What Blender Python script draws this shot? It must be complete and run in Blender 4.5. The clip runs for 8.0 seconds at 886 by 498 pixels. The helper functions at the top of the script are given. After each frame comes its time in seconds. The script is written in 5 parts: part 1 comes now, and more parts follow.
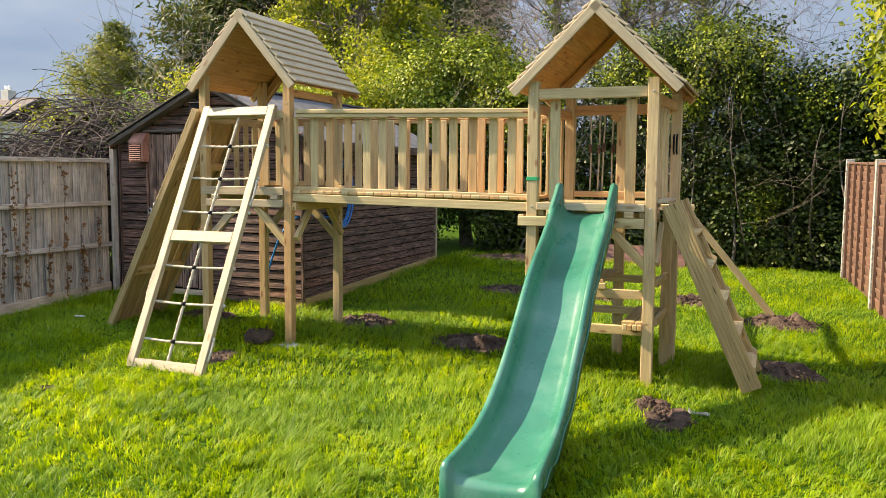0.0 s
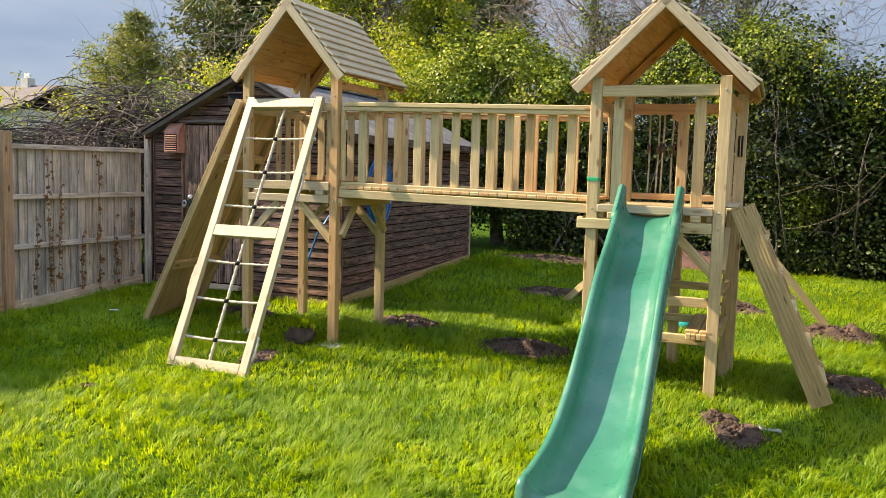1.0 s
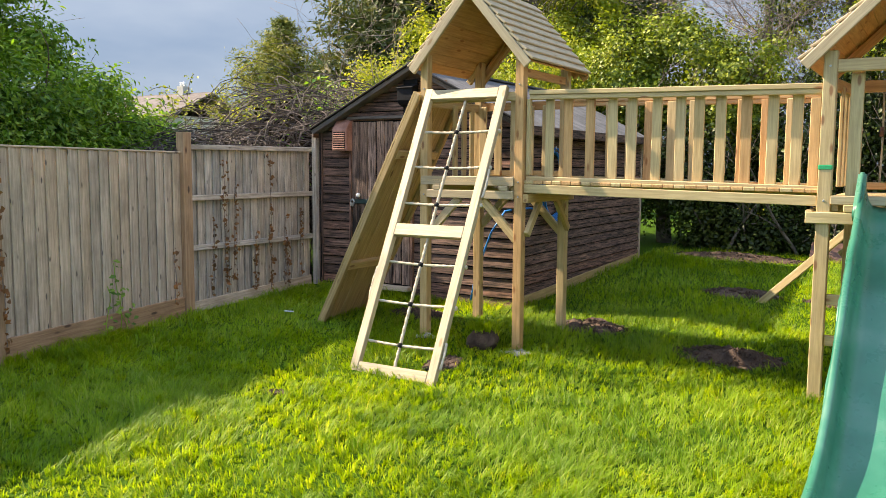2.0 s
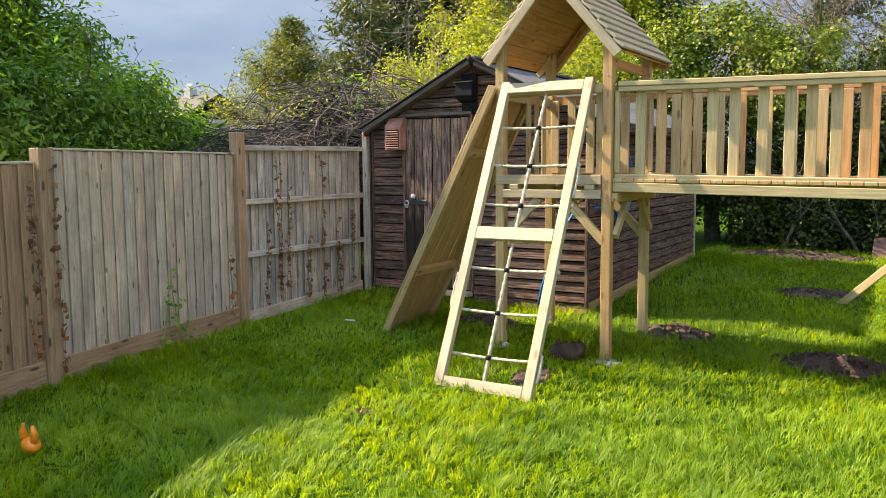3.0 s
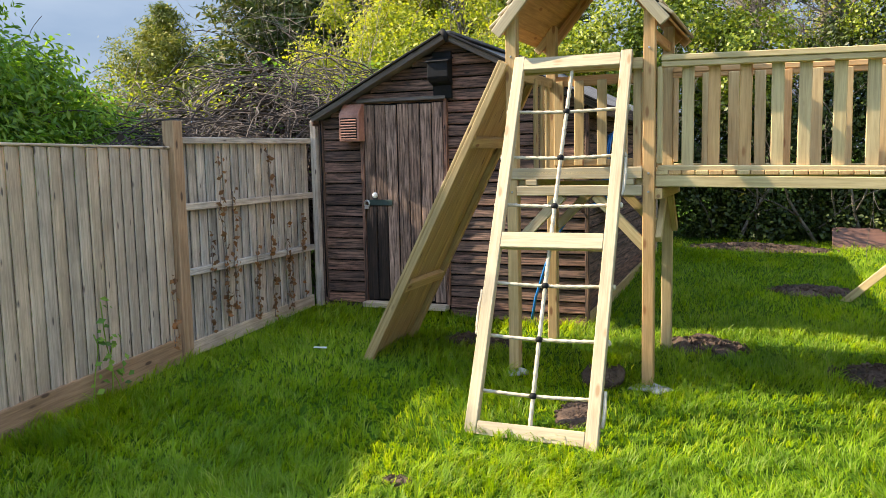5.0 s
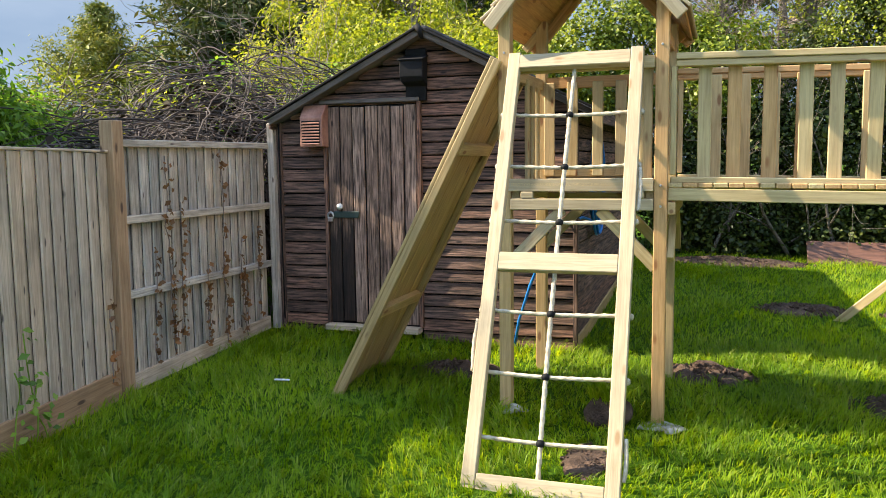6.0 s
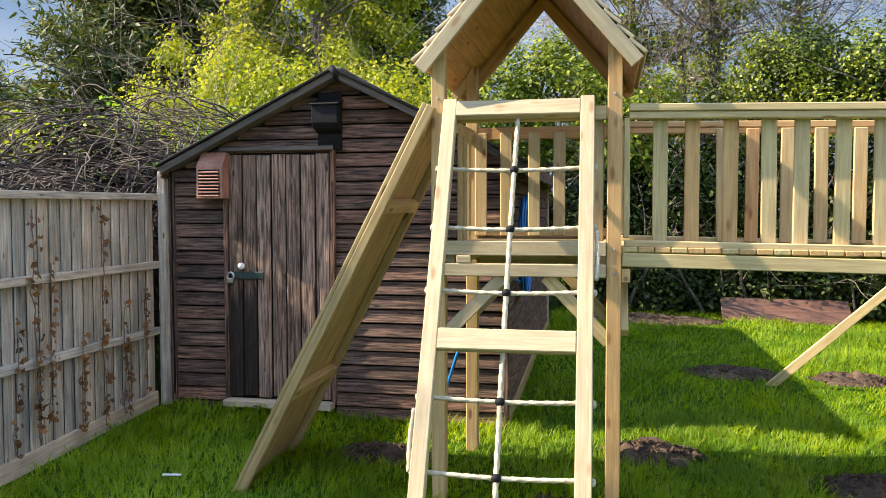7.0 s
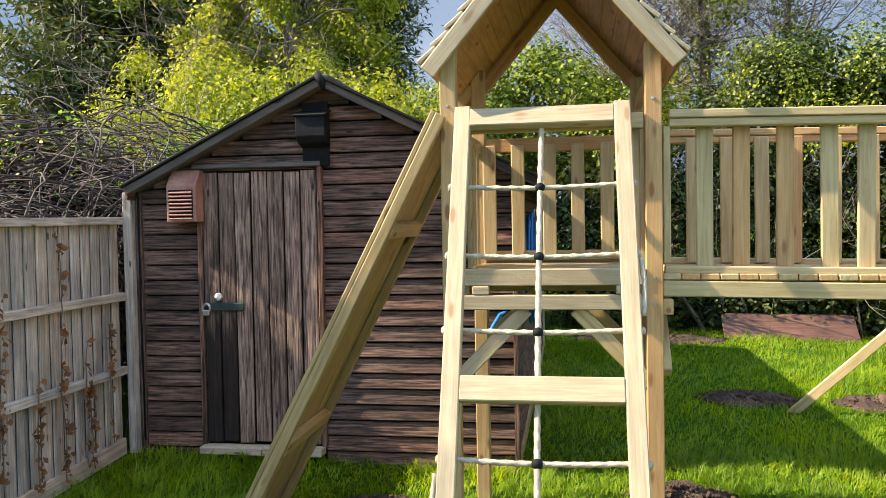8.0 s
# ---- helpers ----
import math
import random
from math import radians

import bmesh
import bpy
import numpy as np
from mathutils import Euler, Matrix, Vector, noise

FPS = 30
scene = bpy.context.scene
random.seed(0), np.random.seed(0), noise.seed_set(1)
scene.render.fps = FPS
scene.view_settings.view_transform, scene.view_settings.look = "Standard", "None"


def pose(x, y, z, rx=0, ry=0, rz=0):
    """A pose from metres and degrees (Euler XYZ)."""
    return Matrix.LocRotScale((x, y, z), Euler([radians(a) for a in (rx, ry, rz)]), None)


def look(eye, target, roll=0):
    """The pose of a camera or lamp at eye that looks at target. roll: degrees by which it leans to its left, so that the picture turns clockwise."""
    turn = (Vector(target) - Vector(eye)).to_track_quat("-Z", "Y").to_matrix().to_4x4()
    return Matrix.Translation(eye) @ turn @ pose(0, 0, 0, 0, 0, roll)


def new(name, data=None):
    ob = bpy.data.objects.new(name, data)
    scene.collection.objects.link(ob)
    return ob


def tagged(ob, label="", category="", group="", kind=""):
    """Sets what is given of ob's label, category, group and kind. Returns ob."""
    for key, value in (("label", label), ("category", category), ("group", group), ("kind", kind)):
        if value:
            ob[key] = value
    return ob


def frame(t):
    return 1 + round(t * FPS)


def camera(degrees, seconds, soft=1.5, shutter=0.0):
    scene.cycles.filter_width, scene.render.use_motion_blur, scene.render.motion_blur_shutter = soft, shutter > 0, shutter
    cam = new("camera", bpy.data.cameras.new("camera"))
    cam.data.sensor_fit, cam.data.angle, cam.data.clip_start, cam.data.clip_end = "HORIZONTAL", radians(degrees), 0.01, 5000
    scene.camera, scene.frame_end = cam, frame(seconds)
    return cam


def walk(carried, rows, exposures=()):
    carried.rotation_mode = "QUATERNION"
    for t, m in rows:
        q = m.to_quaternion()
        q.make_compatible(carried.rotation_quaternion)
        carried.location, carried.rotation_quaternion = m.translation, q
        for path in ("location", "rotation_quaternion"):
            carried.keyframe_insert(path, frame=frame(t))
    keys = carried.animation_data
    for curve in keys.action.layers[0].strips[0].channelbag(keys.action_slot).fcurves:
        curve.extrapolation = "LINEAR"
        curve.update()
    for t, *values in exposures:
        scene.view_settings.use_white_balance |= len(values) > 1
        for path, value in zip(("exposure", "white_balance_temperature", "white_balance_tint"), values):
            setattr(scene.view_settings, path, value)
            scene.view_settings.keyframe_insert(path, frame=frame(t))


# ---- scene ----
cam = camera(56.6, 8.0, soft=0.75)
PATH = [
    (0, (1.489, 0.387, 1.749), (0.764, 2.242, 1.57), 0.4),
    (0.5, (1.4, 0.426, 1.747), (0.663, 2.276, 1.564), 1.5),
    (1, (1.103, 0.492, 1.753), (0.355, 2.337, 1.565), 1.6),
    (1.5, (0.815, 0.574, 1.737), (0.039, 2.407, 1.542), 2.2),
    (1.8, (0.604, 0.652, 1.715), (-0.303, 2.424, 1.516), 1.0),
    (2, (0.503, 0.72, 1.719), (-0.528, 2.422, 1.518), 0.4),
    (2.2, (0.380, 0.723, 1.723), (-0.698, 2.396, 1.521), 0.2),
    (3.3, (-0.415, 0.866, 1.714), (-1.428, 2.579, 1.516), -1.0),
    (3.5, (-0.548, 0.977, 1.697), (-1.556, 2.694, 1.508), -1.7),
    (4, (-0.859, 1.111, 1.707), (-1.841, 2.842, 1.514), -1.9),
    (4.5, (-1.239, 1.202, 1.697), (-2.161, 2.965, 1.494), -1.5),
    (4.7, (-1.365, 1.248, 1.722), (-2.204, 3.051, 1.509), -1.1),
    (5.8, (-1.798, 1.776, 1.722), (-2.490, 3.638, 1.496), -1.4),
    (6, (-1.943, 1.862, 1.73), (-2.579, 3.747, 1.523), -0.7),
    (6.5, (-2.186, 2.091, 1.792), (-2.606, 4.042, 1.67), 0.8),
    (7, (-2.273, 2.392, 1.788), (-2.664, 4.351, 1.694), -0.1),
    (7.5, (-2.36, 2.621, 1.816), (-2.728, 4.585, 1.724), -1.3),
    (8, (-2.552, 2.886, 1.841), (-2.874, 4.859, 1.776), -1.0),
]
# the clip's camera drifts slightly in exposure and white balance
EXPOSURES = [(0, 1.56, 6900, 15), (2, 1.62, 6800, 14), (4, 1.66, 6550, 12), (6, 1.66, 6400, 11), (8, 1.60, 6350, 12)]
walk(cam, [(t, look(eye, target, roll)) for t, eye, target, roll in PATH], EXPOSURES)

# ---- daylight ----
SUN_AZ, SUN_EL = 8.7, 39.5     # heading and slope of the sunbeams
sun_way = Vector((math.cos(radians(SUN_AZ)) * math.cos(radians(SUN_EL)), math.sin(radians(SUN_AZ)) * math.cos(radians(SUN_EL)), -math.sin(radians(SUN_EL))))
sun_data = bpy.data.lights.new("sun", "SUN")
sun_data.energy, sun_data.angle, sun_data.color = 5.0, radians(0.6), (1.0, 0.85, 0.63)
sun = new("sun", sun_data)
sun.matrix_world = look(Vector((0, 0, 20)) - 10 * sun_way, Vector((0, 0, 20)))

world = bpy.data.worlds.new("sky")
scene.world = world
world.use_nodes = True
wt = world.node_tree
wt.nodes.clear()
w_out, w_bg = wt.nodes.new("ShaderNodeOutputWorld"), wt.nodes.new("ShaderNodeBackground")
w_sky = wt.nodes.new("ShaderNodeTexSky")
w_sky.sky_type, w_sky.sun_disc = "NISHITA", False
w_sky.sun_elevation, w_sky.sun_rotation = radians(SUN_EL), radians(270 - SUN_AZ)
w_co, w_map, w_noise, w_ramp, w_mix = (wt.nodes.new("ShaderNode" + k) for k in ("TexCoord", "Mapping", "TexNoise", "ValToRGB", "Mix"))
w_map.inputs["Scale"].default_value = (1.0, 1.0, 3.2)
w_noise.inputs["Scale"].default_value, w_noise.inputs["Detail"].default_value, w_noise.inputs["Roughness"].default_value = 2.1, 6, 0.5
w_ramp.color_ramp.elements[0].position, w_ramp.color_ramp.elements[0].color = 0.36, (3.0, 4.55, 7.1, 1)
w_ramp.color_ramp.elements[1].position, w_ramp.color_ramp.elements[1].color = 0.68, (7.2, 8.5, 10.2, 1)
w_mix.data_type = "RGBA"
w_mix.inputs["Factor"].default_value = 0.8
wt.links.new(w_co.outputs["Generated"], w_map.inputs["Vector"])
wt.links.new(w_map.outputs["Vector"], w_noise.inputs["Vector"])
wt.links.new(w_noise.outputs["Fac"], w_ramp.inputs["Fac"])
wt.links.new(w_sky.outputs["Color"], w_mix.inputs["A"])
wt.links.new(w_ramp.outputs["Color"], w_mix.inputs["B"])
# the cloud in front is heavy and grey; overhead and behind, unseen, it is brightened as fill light
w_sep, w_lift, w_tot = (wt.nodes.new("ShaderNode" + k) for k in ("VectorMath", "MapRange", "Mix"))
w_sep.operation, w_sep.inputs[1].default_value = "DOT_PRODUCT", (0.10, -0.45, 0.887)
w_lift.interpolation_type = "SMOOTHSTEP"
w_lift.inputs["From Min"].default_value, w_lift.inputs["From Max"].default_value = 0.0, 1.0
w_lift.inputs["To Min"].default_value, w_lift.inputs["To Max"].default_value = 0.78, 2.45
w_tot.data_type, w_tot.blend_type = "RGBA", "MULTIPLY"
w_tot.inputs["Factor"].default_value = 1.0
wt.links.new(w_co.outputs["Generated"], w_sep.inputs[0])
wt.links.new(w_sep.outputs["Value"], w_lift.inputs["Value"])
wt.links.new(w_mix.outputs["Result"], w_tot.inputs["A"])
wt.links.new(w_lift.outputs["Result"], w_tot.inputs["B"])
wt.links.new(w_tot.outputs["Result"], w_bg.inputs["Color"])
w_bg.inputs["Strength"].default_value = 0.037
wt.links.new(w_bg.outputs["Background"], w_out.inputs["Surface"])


# ---- materials ----
def material(name, rough=0.7, metal=0.0):
    m = bpy.data.materials.new(name)
    m.use_nodes = True
    b = m.node_tree.nodes["Principled BSDF"]
    b.inputs["Roughness"].default_value, b.inputs["Metallic"].default_value = rough, metal
    return m, m.node_tree, b


def node(nt, kind, **values):
    n = nt.nodes.new("ShaderNode" + kind)
    for k, v in values.items():
        n.inputs[k.replace("_", " ")].default_value = v
    return n


def ramp(nt, source, *stops):
    r = nt.nodes.new("ShaderNodeValToRGB")
    e = r.color_ramp.elements
    while len(e) < len(stops):
        e.new(0.5)
    for k, (at, col) in enumerate(stops):
        e[k].position, e[k].color = at, (*col, 1)
    nt.links.new(source, r.inputs["Fac"])
    return r.outputs["Color"]


def mix(nt, fac, a, b, how="MIX"):
    m = nt.nodes.new("ShaderNodeMix")
    m.data_type, m.blend_type = "RGBA", how
    for socket, v in (("Factor", fac), ("A", a), ("B", b)):
        if isinstance(v, (int, float)):
            m.inputs[socket].default_value = v
        elif isinstance(v, tuple):
            m.inputs[socket].default_value = (*v, 1)
        else:
            nt.links.new(v, m.inputs[socket])
    return m.outputs["Result"]


def coords(nt, scale=(1, 1, 1), spread=13.0):
    """Object coordinates, shifted by each object's own random number."""
    co, info, mul, add, mp = nt.nodes.new("ShaderNodeTexCoord"), nt.nodes.new("ShaderNodeObjectInfo"), nt.nodes.new("ShaderNodeMath"), nt.nodes.new("ShaderNodeVectorMath"), nt.nodes.new("ShaderNodeMapping")
    mul.operation, mul.inputs[1].default_value = "MULTIPLY", spread
    nt.links.new(info.outputs["Random"], mul.inputs[0])
    nt.links.new(co.outputs["Object"], add.inputs[0])
    nt.links.new(mul.outputs[0], add.inputs[1])
    mp.inputs["Scale"].default_value = scale
    nt.links.new(add.outputs[0], mp.inputs["Vector"])
    return mp.outputs["Vector"], info.outputs["Random"]


def bump(nt, b, height, strength, distance):
    n = nt.nodes.new("ShaderNodeBump")
    n.inputs["Strength"].default_value, n.inputs["Distance"].default_value = strength, distance
    nt.links.new(height, n.inputs["Height"])
    nt.links.new(n.outputs["Normal"], b.inputs["Normal"])


def wood(name, dark, light, tints, knot, rough=0.7, grain=1.0, stain=0.35, relief=0.25, fine=0.25, hard=0.18, knots=0.17):
    """Timber with its grain along the object's own x axis, knots, and a tint for each piece."""
    m, nt, b = material(name, rough)
    v, rnd = coords(nt, (1.4, 22, 22))
    n1 = node(nt, "TexNoise", Scale=2.2 * grain, Detail=6.0, Roughness=0.62, Distortion=0.5)
    nt.links.new(v, n1.inputs["Vector"])
    col = ramp(nt, n1.outputs["Fac"], (0.5 - hard, dark), (0.5 + hard, light))
    v4, _ = coords(nt, (2.2, 75, 75))
    n4 = node(nt, "TexNoise", Scale=2.0, Detail=5.0, Roughness=0.7, Distortion=0.3)
    nt.links.new(v4, n4.inputs["Vector"])
    col = mix(nt, fine, col, ramp(nt, n4.outputs["Fac"], (0.34, (0.35, 0.33, 0.31)), (0.50, (1.0, 1.0, 1.0)), (0.70, (1.35, 1.33, 1.3))), "MULTIPLY")
    v2, _ = coords(nt, (1, 1, 1))
    n2 = node(nt, "TexNoise", Scale=3.1, Detail=4.0, Roughness=0.6)
    nt.links.new(v2, n2.inputs["Vector"])
    col = mix(nt, stain, col, ramp(nt, n2.outputs["Fac"], (0.3, (0.52, 0.50, 0.46)), (0.7, (1.12, 1.08, 1.0))), "MULTIPLY")
    tint = ramp(nt, rnd, *[(k / max(1, len(tints) - 1), c) for k, c in enumerate(tints)])
    col = mix(nt, 1.0, col, tint, "MULTIPLY")
    v3, _ = coords(nt, (3.0, 9, 9))
    vor = node(nt, "TexVoronoi", Scale=1.3)
    nt.links.new(v3, vor.inputs["Vector"])
    spot = ramp(nt, vor.outputs["Distance"], (0.55 * knots, (1, 1, 1)), (knots, (0, 0, 0)))
    col = mix(nt, spot, col, knot)
    nt.links.new(col, b.inputs["Base Color"])
    bump(nt, b, n1.outputs["Fac"], relief, 0.004)
    return m


def mottled(name, a, b_col, scale, rough=0.7, relief=0.3, distance=0.01, metal=0.0, detail=6.0, lo=0.35, hi=0.65):
    m, nt, b = material(name, rough, metal)
    v, _ = coords(nt)
    n = node(nt, "TexNoise", Scale=scale, Detail=detail, Roughness=0.6)
    nt.links.new(v, n.inputs["Vector"])
    fine = node(nt, "TexNoise", Scale=scale * 9, Detail=3.0)
    nt.links.new(v, fine.inputs["Vector"])
    col = ramp(nt, n.outputs["Fac"], (lo, a), (hi, b_col))
    col = mix(nt, 0.35, col, ramp(nt, fine.outputs["Fac"], (0.35, (0.6, 0.6, 0.6)), (0.65, (1.25, 1.25, 1.25))), "MULTIPLY")
    nt.links.new(col, b.inputs["Base Color"])
    bump(nt, b, fine.outputs["Fac"], relief, distance)
    return m


def foliage(name, colours, rough=0.45, through_light=0.35, patch=0.6, gloss=0.25, glow=(1.5, 1.6, 0.6)):
    """Leaves: a tint for each leaf, another for each patch, and light shining through."""
    m, nt, b = material(name, rough)
    geo = nt.nodes.new("ShaderNodeNewGeometry")
    leaf = ramp(nt, geo.outputs["Random Per Island"], *[(k / (len(colours) - 1), c) for k, c in enumerate(colours)])
    co = nt.nodes.new("ShaderNodeTexCoord")
    n = node(nt, "TexNoise", Scale=patch, Detail=3.0)
    nt.links.new(co.outputs["Object"], n.inputs["Vector"])
    col = mix(nt, 0.75, leaf, ramp(nt, n.outputs["Fac"], (0.35, (0.62, 0.72, 0.7)), (0.65, (1.42, 1.25, 0.95))), "MULTIPLY")
    nt.links.new(col, b.inputs["Base Color"])
    b.inputs["Specular IOR Level"].default_value = gloss
    tr, add, out = nt.nodes.new("ShaderNodeBsdfTranslucent"), nt.nodes.new("ShaderNodeMixShader"), nt.nodes["Material Output"]
    nt.links.new(mix(nt, 1.0, col, glow, "MULTIPLY"), tr.inputs["Color"])
    add.inputs[0].default_value = through_light
    nt.links.new(b.outputs[0], add.inputs[1])
    nt.links.new(tr.outputs[0], add.inputs[2])
    nt.links.new(add.outputs[0], out.inputs["Surface"])
    return m


PINE_TINTS = ((0.93, 0.91, 0.80), (1.05, 1.0, 0.88), (1.0, 0.95, 0.80), (0.98, 1.0, 0.88), (1.02, 0.88, 0.66), (0.96, 0.99, 0.88))
M_pine = wood("new_pine", (0.42, 0.31, 0.165), (0.60, 0.48, 0.295), PINE_TINTS, (0.24, 0.12, 0.05), 0.62)
M_pale = wood("planed_pine", (0.36, 0.295, 0.195), (0.495, 0.425, 0.31), ((1, 0.97, 0.88), (1.05, 1.0, 0.9)), (0.30, 0.19, 0.09), 0.55)
M_orange = wood("fresh_orange_pine", (0.40, 0.23, 0.09), (0.60, 0.39, 0.18), ((1, 1, 1), (1.05, 0.95, 0.85)), (0.28, 0.12, 0.04), 0.6)
M_green_pine = wood("green_treated_pine", (0.30, 0.205, 0.085), (0.50, 0.365, 0.17), ((1, 1, 1), (0.95, 0.95, 0.85)), (0.14, 0.08, 0.03), 0.62)
M_shed = wood("weathered_brown_boards", (0.022, 0.014, 0.011), (0.27, 0.178, 0.143), ((0.62, 0.58, 0.58), (1.1, 1.0, 0.96), (0.85, 0.82, 0.84), (1.5, 1.22, 1.1), (0.55, 0.5, 0.5), (1.2, 1.12, 1.12)), (0.012, 0.008, 0.006), 0.8, 1.5, 0.9, 1.0, 1.0, 0.13, 0.13)
M_door = wood("weathered_door_boards", (0.06, 0.039, 0.031), (0.45, 0.335, 0.28), ((0.75, 0.7, 0.68), (1.1, 1.05, 1.05), (0.9, 0.8, 0.72), (1.25, 1.25, 1.3)), (0.02, 0.012, 0.01), 0.8, 1.4, 0.9, 1.0, 1.0, 0.13, 0.12)
M_doorstain = wood("oil_stained_door_boards", (0.045, 0.028, 0.021), (0.31, 0.22, 0.175), ((0.75, 0.7, 0.68), (1.1, 1.05, 1.05)), (0.02, 0.012, 0.01), 0.78, 1.4, 0.9, 1.0, 1.0, 0.13, 0.12)
M_barge = wood("grey_weathered_trim", (0.07, 0.062, 0.058), (0.16, 0.145, 0.135), ((1, 1, 1), (0.9, 0.9, 0.92)), (0.03, 0.025, 0.02), 0.8, 1.0, 0.6, 0.6, 0.6)
M_fence = wood("silvered_fence_boards", (0.37, 0.30, 0.235), (0.70, 0.60, 0.495), ((0.92, 0.92, 0.95), (1.1, 1.02, 0.95), (1.0, 0.95, 0.9), (1.05, 1.05, 1.08)), (0.12, 0.09, 0.075), 0.85, 1.0, 0.7, 0.5, 0.35, 0.24, 0.12)
M_fencegrey = wood("grey_fence_boards", (0.30, 0.275, 0.252), (0.70, 0.655, 0.605), ((0.82, 0.83, 0.86), (1.1, 1.02, 0.95), (0.95, 0.92, 0.9), (1.05, 1.05, 1.08)), (0.12, 0.09, 0.075), 0.85, 1.0, 0.85, 0.6, 0.6, 0.2, 0.11)
M_fencepost = wood("brown_fence_posts", (0.28, 0.172, 0.095), (0.50, 0.33, 0.20), ((1, 1, 1), (0.9, 0.85, 0.8)), (0.09, 0.05, 0.03), 0.8, 1.0, 0.4, 0.4)
M_redfence = wood("red_brown_fence_boards", (0.085, 0.046, 0.032), (0.19, 0.105, 0.07), ((0.85, 0.85, 0.85), (1.15, 1.1, 1.05)), (0.08, 0.03, 0.02), 0.8, 1.0, 0.4, 0.4)
M_redboard = wood("red_varnished_board", (0.085, 0.04, 0.027), (0.185, 0.092, 0.065), ((1, 1, 1), (1, 1, 1)), (0.06, 0.03, 0.02), 0.5, 1.0, 0.6, 0.2)
M_concrete = mottled("concrete", (0.18, 0.16, 0.135), (0.52, 0.50, 0.46), 22.0, 0.9, 0.5, 0.006)
M_felt = mottled("roofing_felt", (0.06, 0.06, 0.064), (0.14, 0.14, 0.15), 4.0, 0.85, 0.6, 0.004)
M_soil = mottled("dug_soil", (0.032, 0.018, 0.012), (0.115, 0.072, 0.049), 9.0, 0.95, 0.9, 0.02)
M_copper = mottled("faded_copper_paint", (0.27, 0.12, 0.085), (0.42, 0.22, 0.165), 6.0, 0.5, 0.2, 0.003)
M_black = mottled("black_plastic_and_gap_shade", (0.004, 0.005, 0.006), (0.011, 0.012, 0.015), 8.0, 0.75, 0.2, 0.002)
M_black.node_tree.nodes["Principled BSDF"].inputs["Specular IOR Level"].default_value = 0.2
M_steel = mottled("galvanised_steel", (0.42, 0.42, 0.43), (0.62, 0.62, 0.63), 12.0, 0.38, 0.1, 0.001, 0.9)
M_china = mottled("white_knob", (0.72, 0.72, 0.72), (0.84, 0.84, 0.82), 12.0, 0.3, 0.05, 0.001)
M_latch = mottled("green_black_latch", (0.012, 0.03, 0.026), (0.03, 0.055, 0.05), 9.0, 0.5, 0.2, 0.002)
M_rope = mottled("hemp_rope", (0.45, 0.38, 0.28), (0.62, 0.55, 0.43), 40.0, 0.9, 0.9, 0.006)
M_hose = mottled("blue_hose", (0.01, 0.13, 0.42), (0.02, 0.20, 0.58), 14.0, 0.35, 0.1, 0.002)
M_orange_toy = mottled("orange_plastic", (0.75, 0.20, 0.01), (0.88, 0.28, 0.015), 9.0, 0.35, 0.05, 0.001)
M_teal_toy = mottled("turquoise_plastic", (0.0, 0.28, 0.33), (0.0, 0.36, 0.40), 9.0, 0.35, 0.05, 0.001)
M_tag = mottled("green_tape", (0.01, 0.25, 0.09), (0.02, 0.36, 0.14), 20.0, 0.4, 0.05, 0.001)
M_bark = mottled("grey_bark", (0.085, 0.07, 0.055), (0.22, 0.19, 0.155), 14.0, 0.9, 0.8, 0.02)
M_bramble = mottled("bramble_stems", (0.014, 0.010, 0.009), (0.115, 0.09, 0.08), 3.0, 0.85, 0.2, 0.004)
# near-black leaves: the shade inside the bramble is put into their colour
M_inner_shade = foliage("shade_toned_inner_leaves", ((0.012, 0.010, 0.007), (0.028, 0.02, 0.014), (0.05, 0.036, 0.024), (0.018, 0.02, 0.009)), 0.85, 0.05, 2.0)
M_twig = mottled("bare_twigs", (0.10, 0.075, 0.065), (0.26, 0.21, 0.185), 3.0, 0.85, 0.2, 0.004)
M_roofing = mottled("dark_roof_tiles", (0.07, 0.055, 0.055), (0.12, 0.10, 0.10), 2.0, 0.85, 0.3, 0.02)
M_render = mottled("cream_render", (0.50, 0.46, 0.40), (0.62, 0.57, 0.50), 1.0, 0.85, 0.3, 0.01)
M_white = mottled("white_plastic", (0.70, 0.69, 0.66), (0.82, 0.81, 0.78), 15.0, 0.6, 0.05, 0.001)


def soak_stain(m):
    """An oily dark stain below the latch, with a ragged upper edge."""
    nt = m.node_tree
    b = nt.nodes["Principled BSDF"]
    col = b.inputs["Base Color"].links[0].from_socket
    co, sep, add = nt.nodes.new("ShaderNodeTexCoord"), nt.nodes.new("ShaderNodeSeparateXYZ"), nt.nodes.new("ShaderNodeMath")
    mp = nt.nodes.new("ShaderNodeMapping")
    mp.inputs["Scale"].default_value = (3.0, 26.0, 26.0)
    n = node(nt, "TexNoise", Scale=1.0, Detail=5.0, Roughness=0.65)
    nt.links.new(co.outputs["Object"], mp.inputs["Vector"])
    nt.links.new(mp.outputs["Vector"], n.inputs["Vector"])
    nt.links.new(co.outputs["Object"], sep.inputs[0])
    add.operation = "MULTIPLY_ADD"
    add.inputs[1].default_value = 0.55
    nt.links.new(n.outputs["Fac"], add.inputs[0])
    nt.links.new(sep.outputs["X"], add.inputs[2])
    dark = ramp(nt, add.outputs[0], (0.12, (0.14, 0.12, 0.115)), (0.26, (1, 1, 1)))
    nt.links.new(mix(nt, 1.0, col, dark, "MULTIPLY"), b.inputs["Base Color"])


soak_stain(M_doorstain)


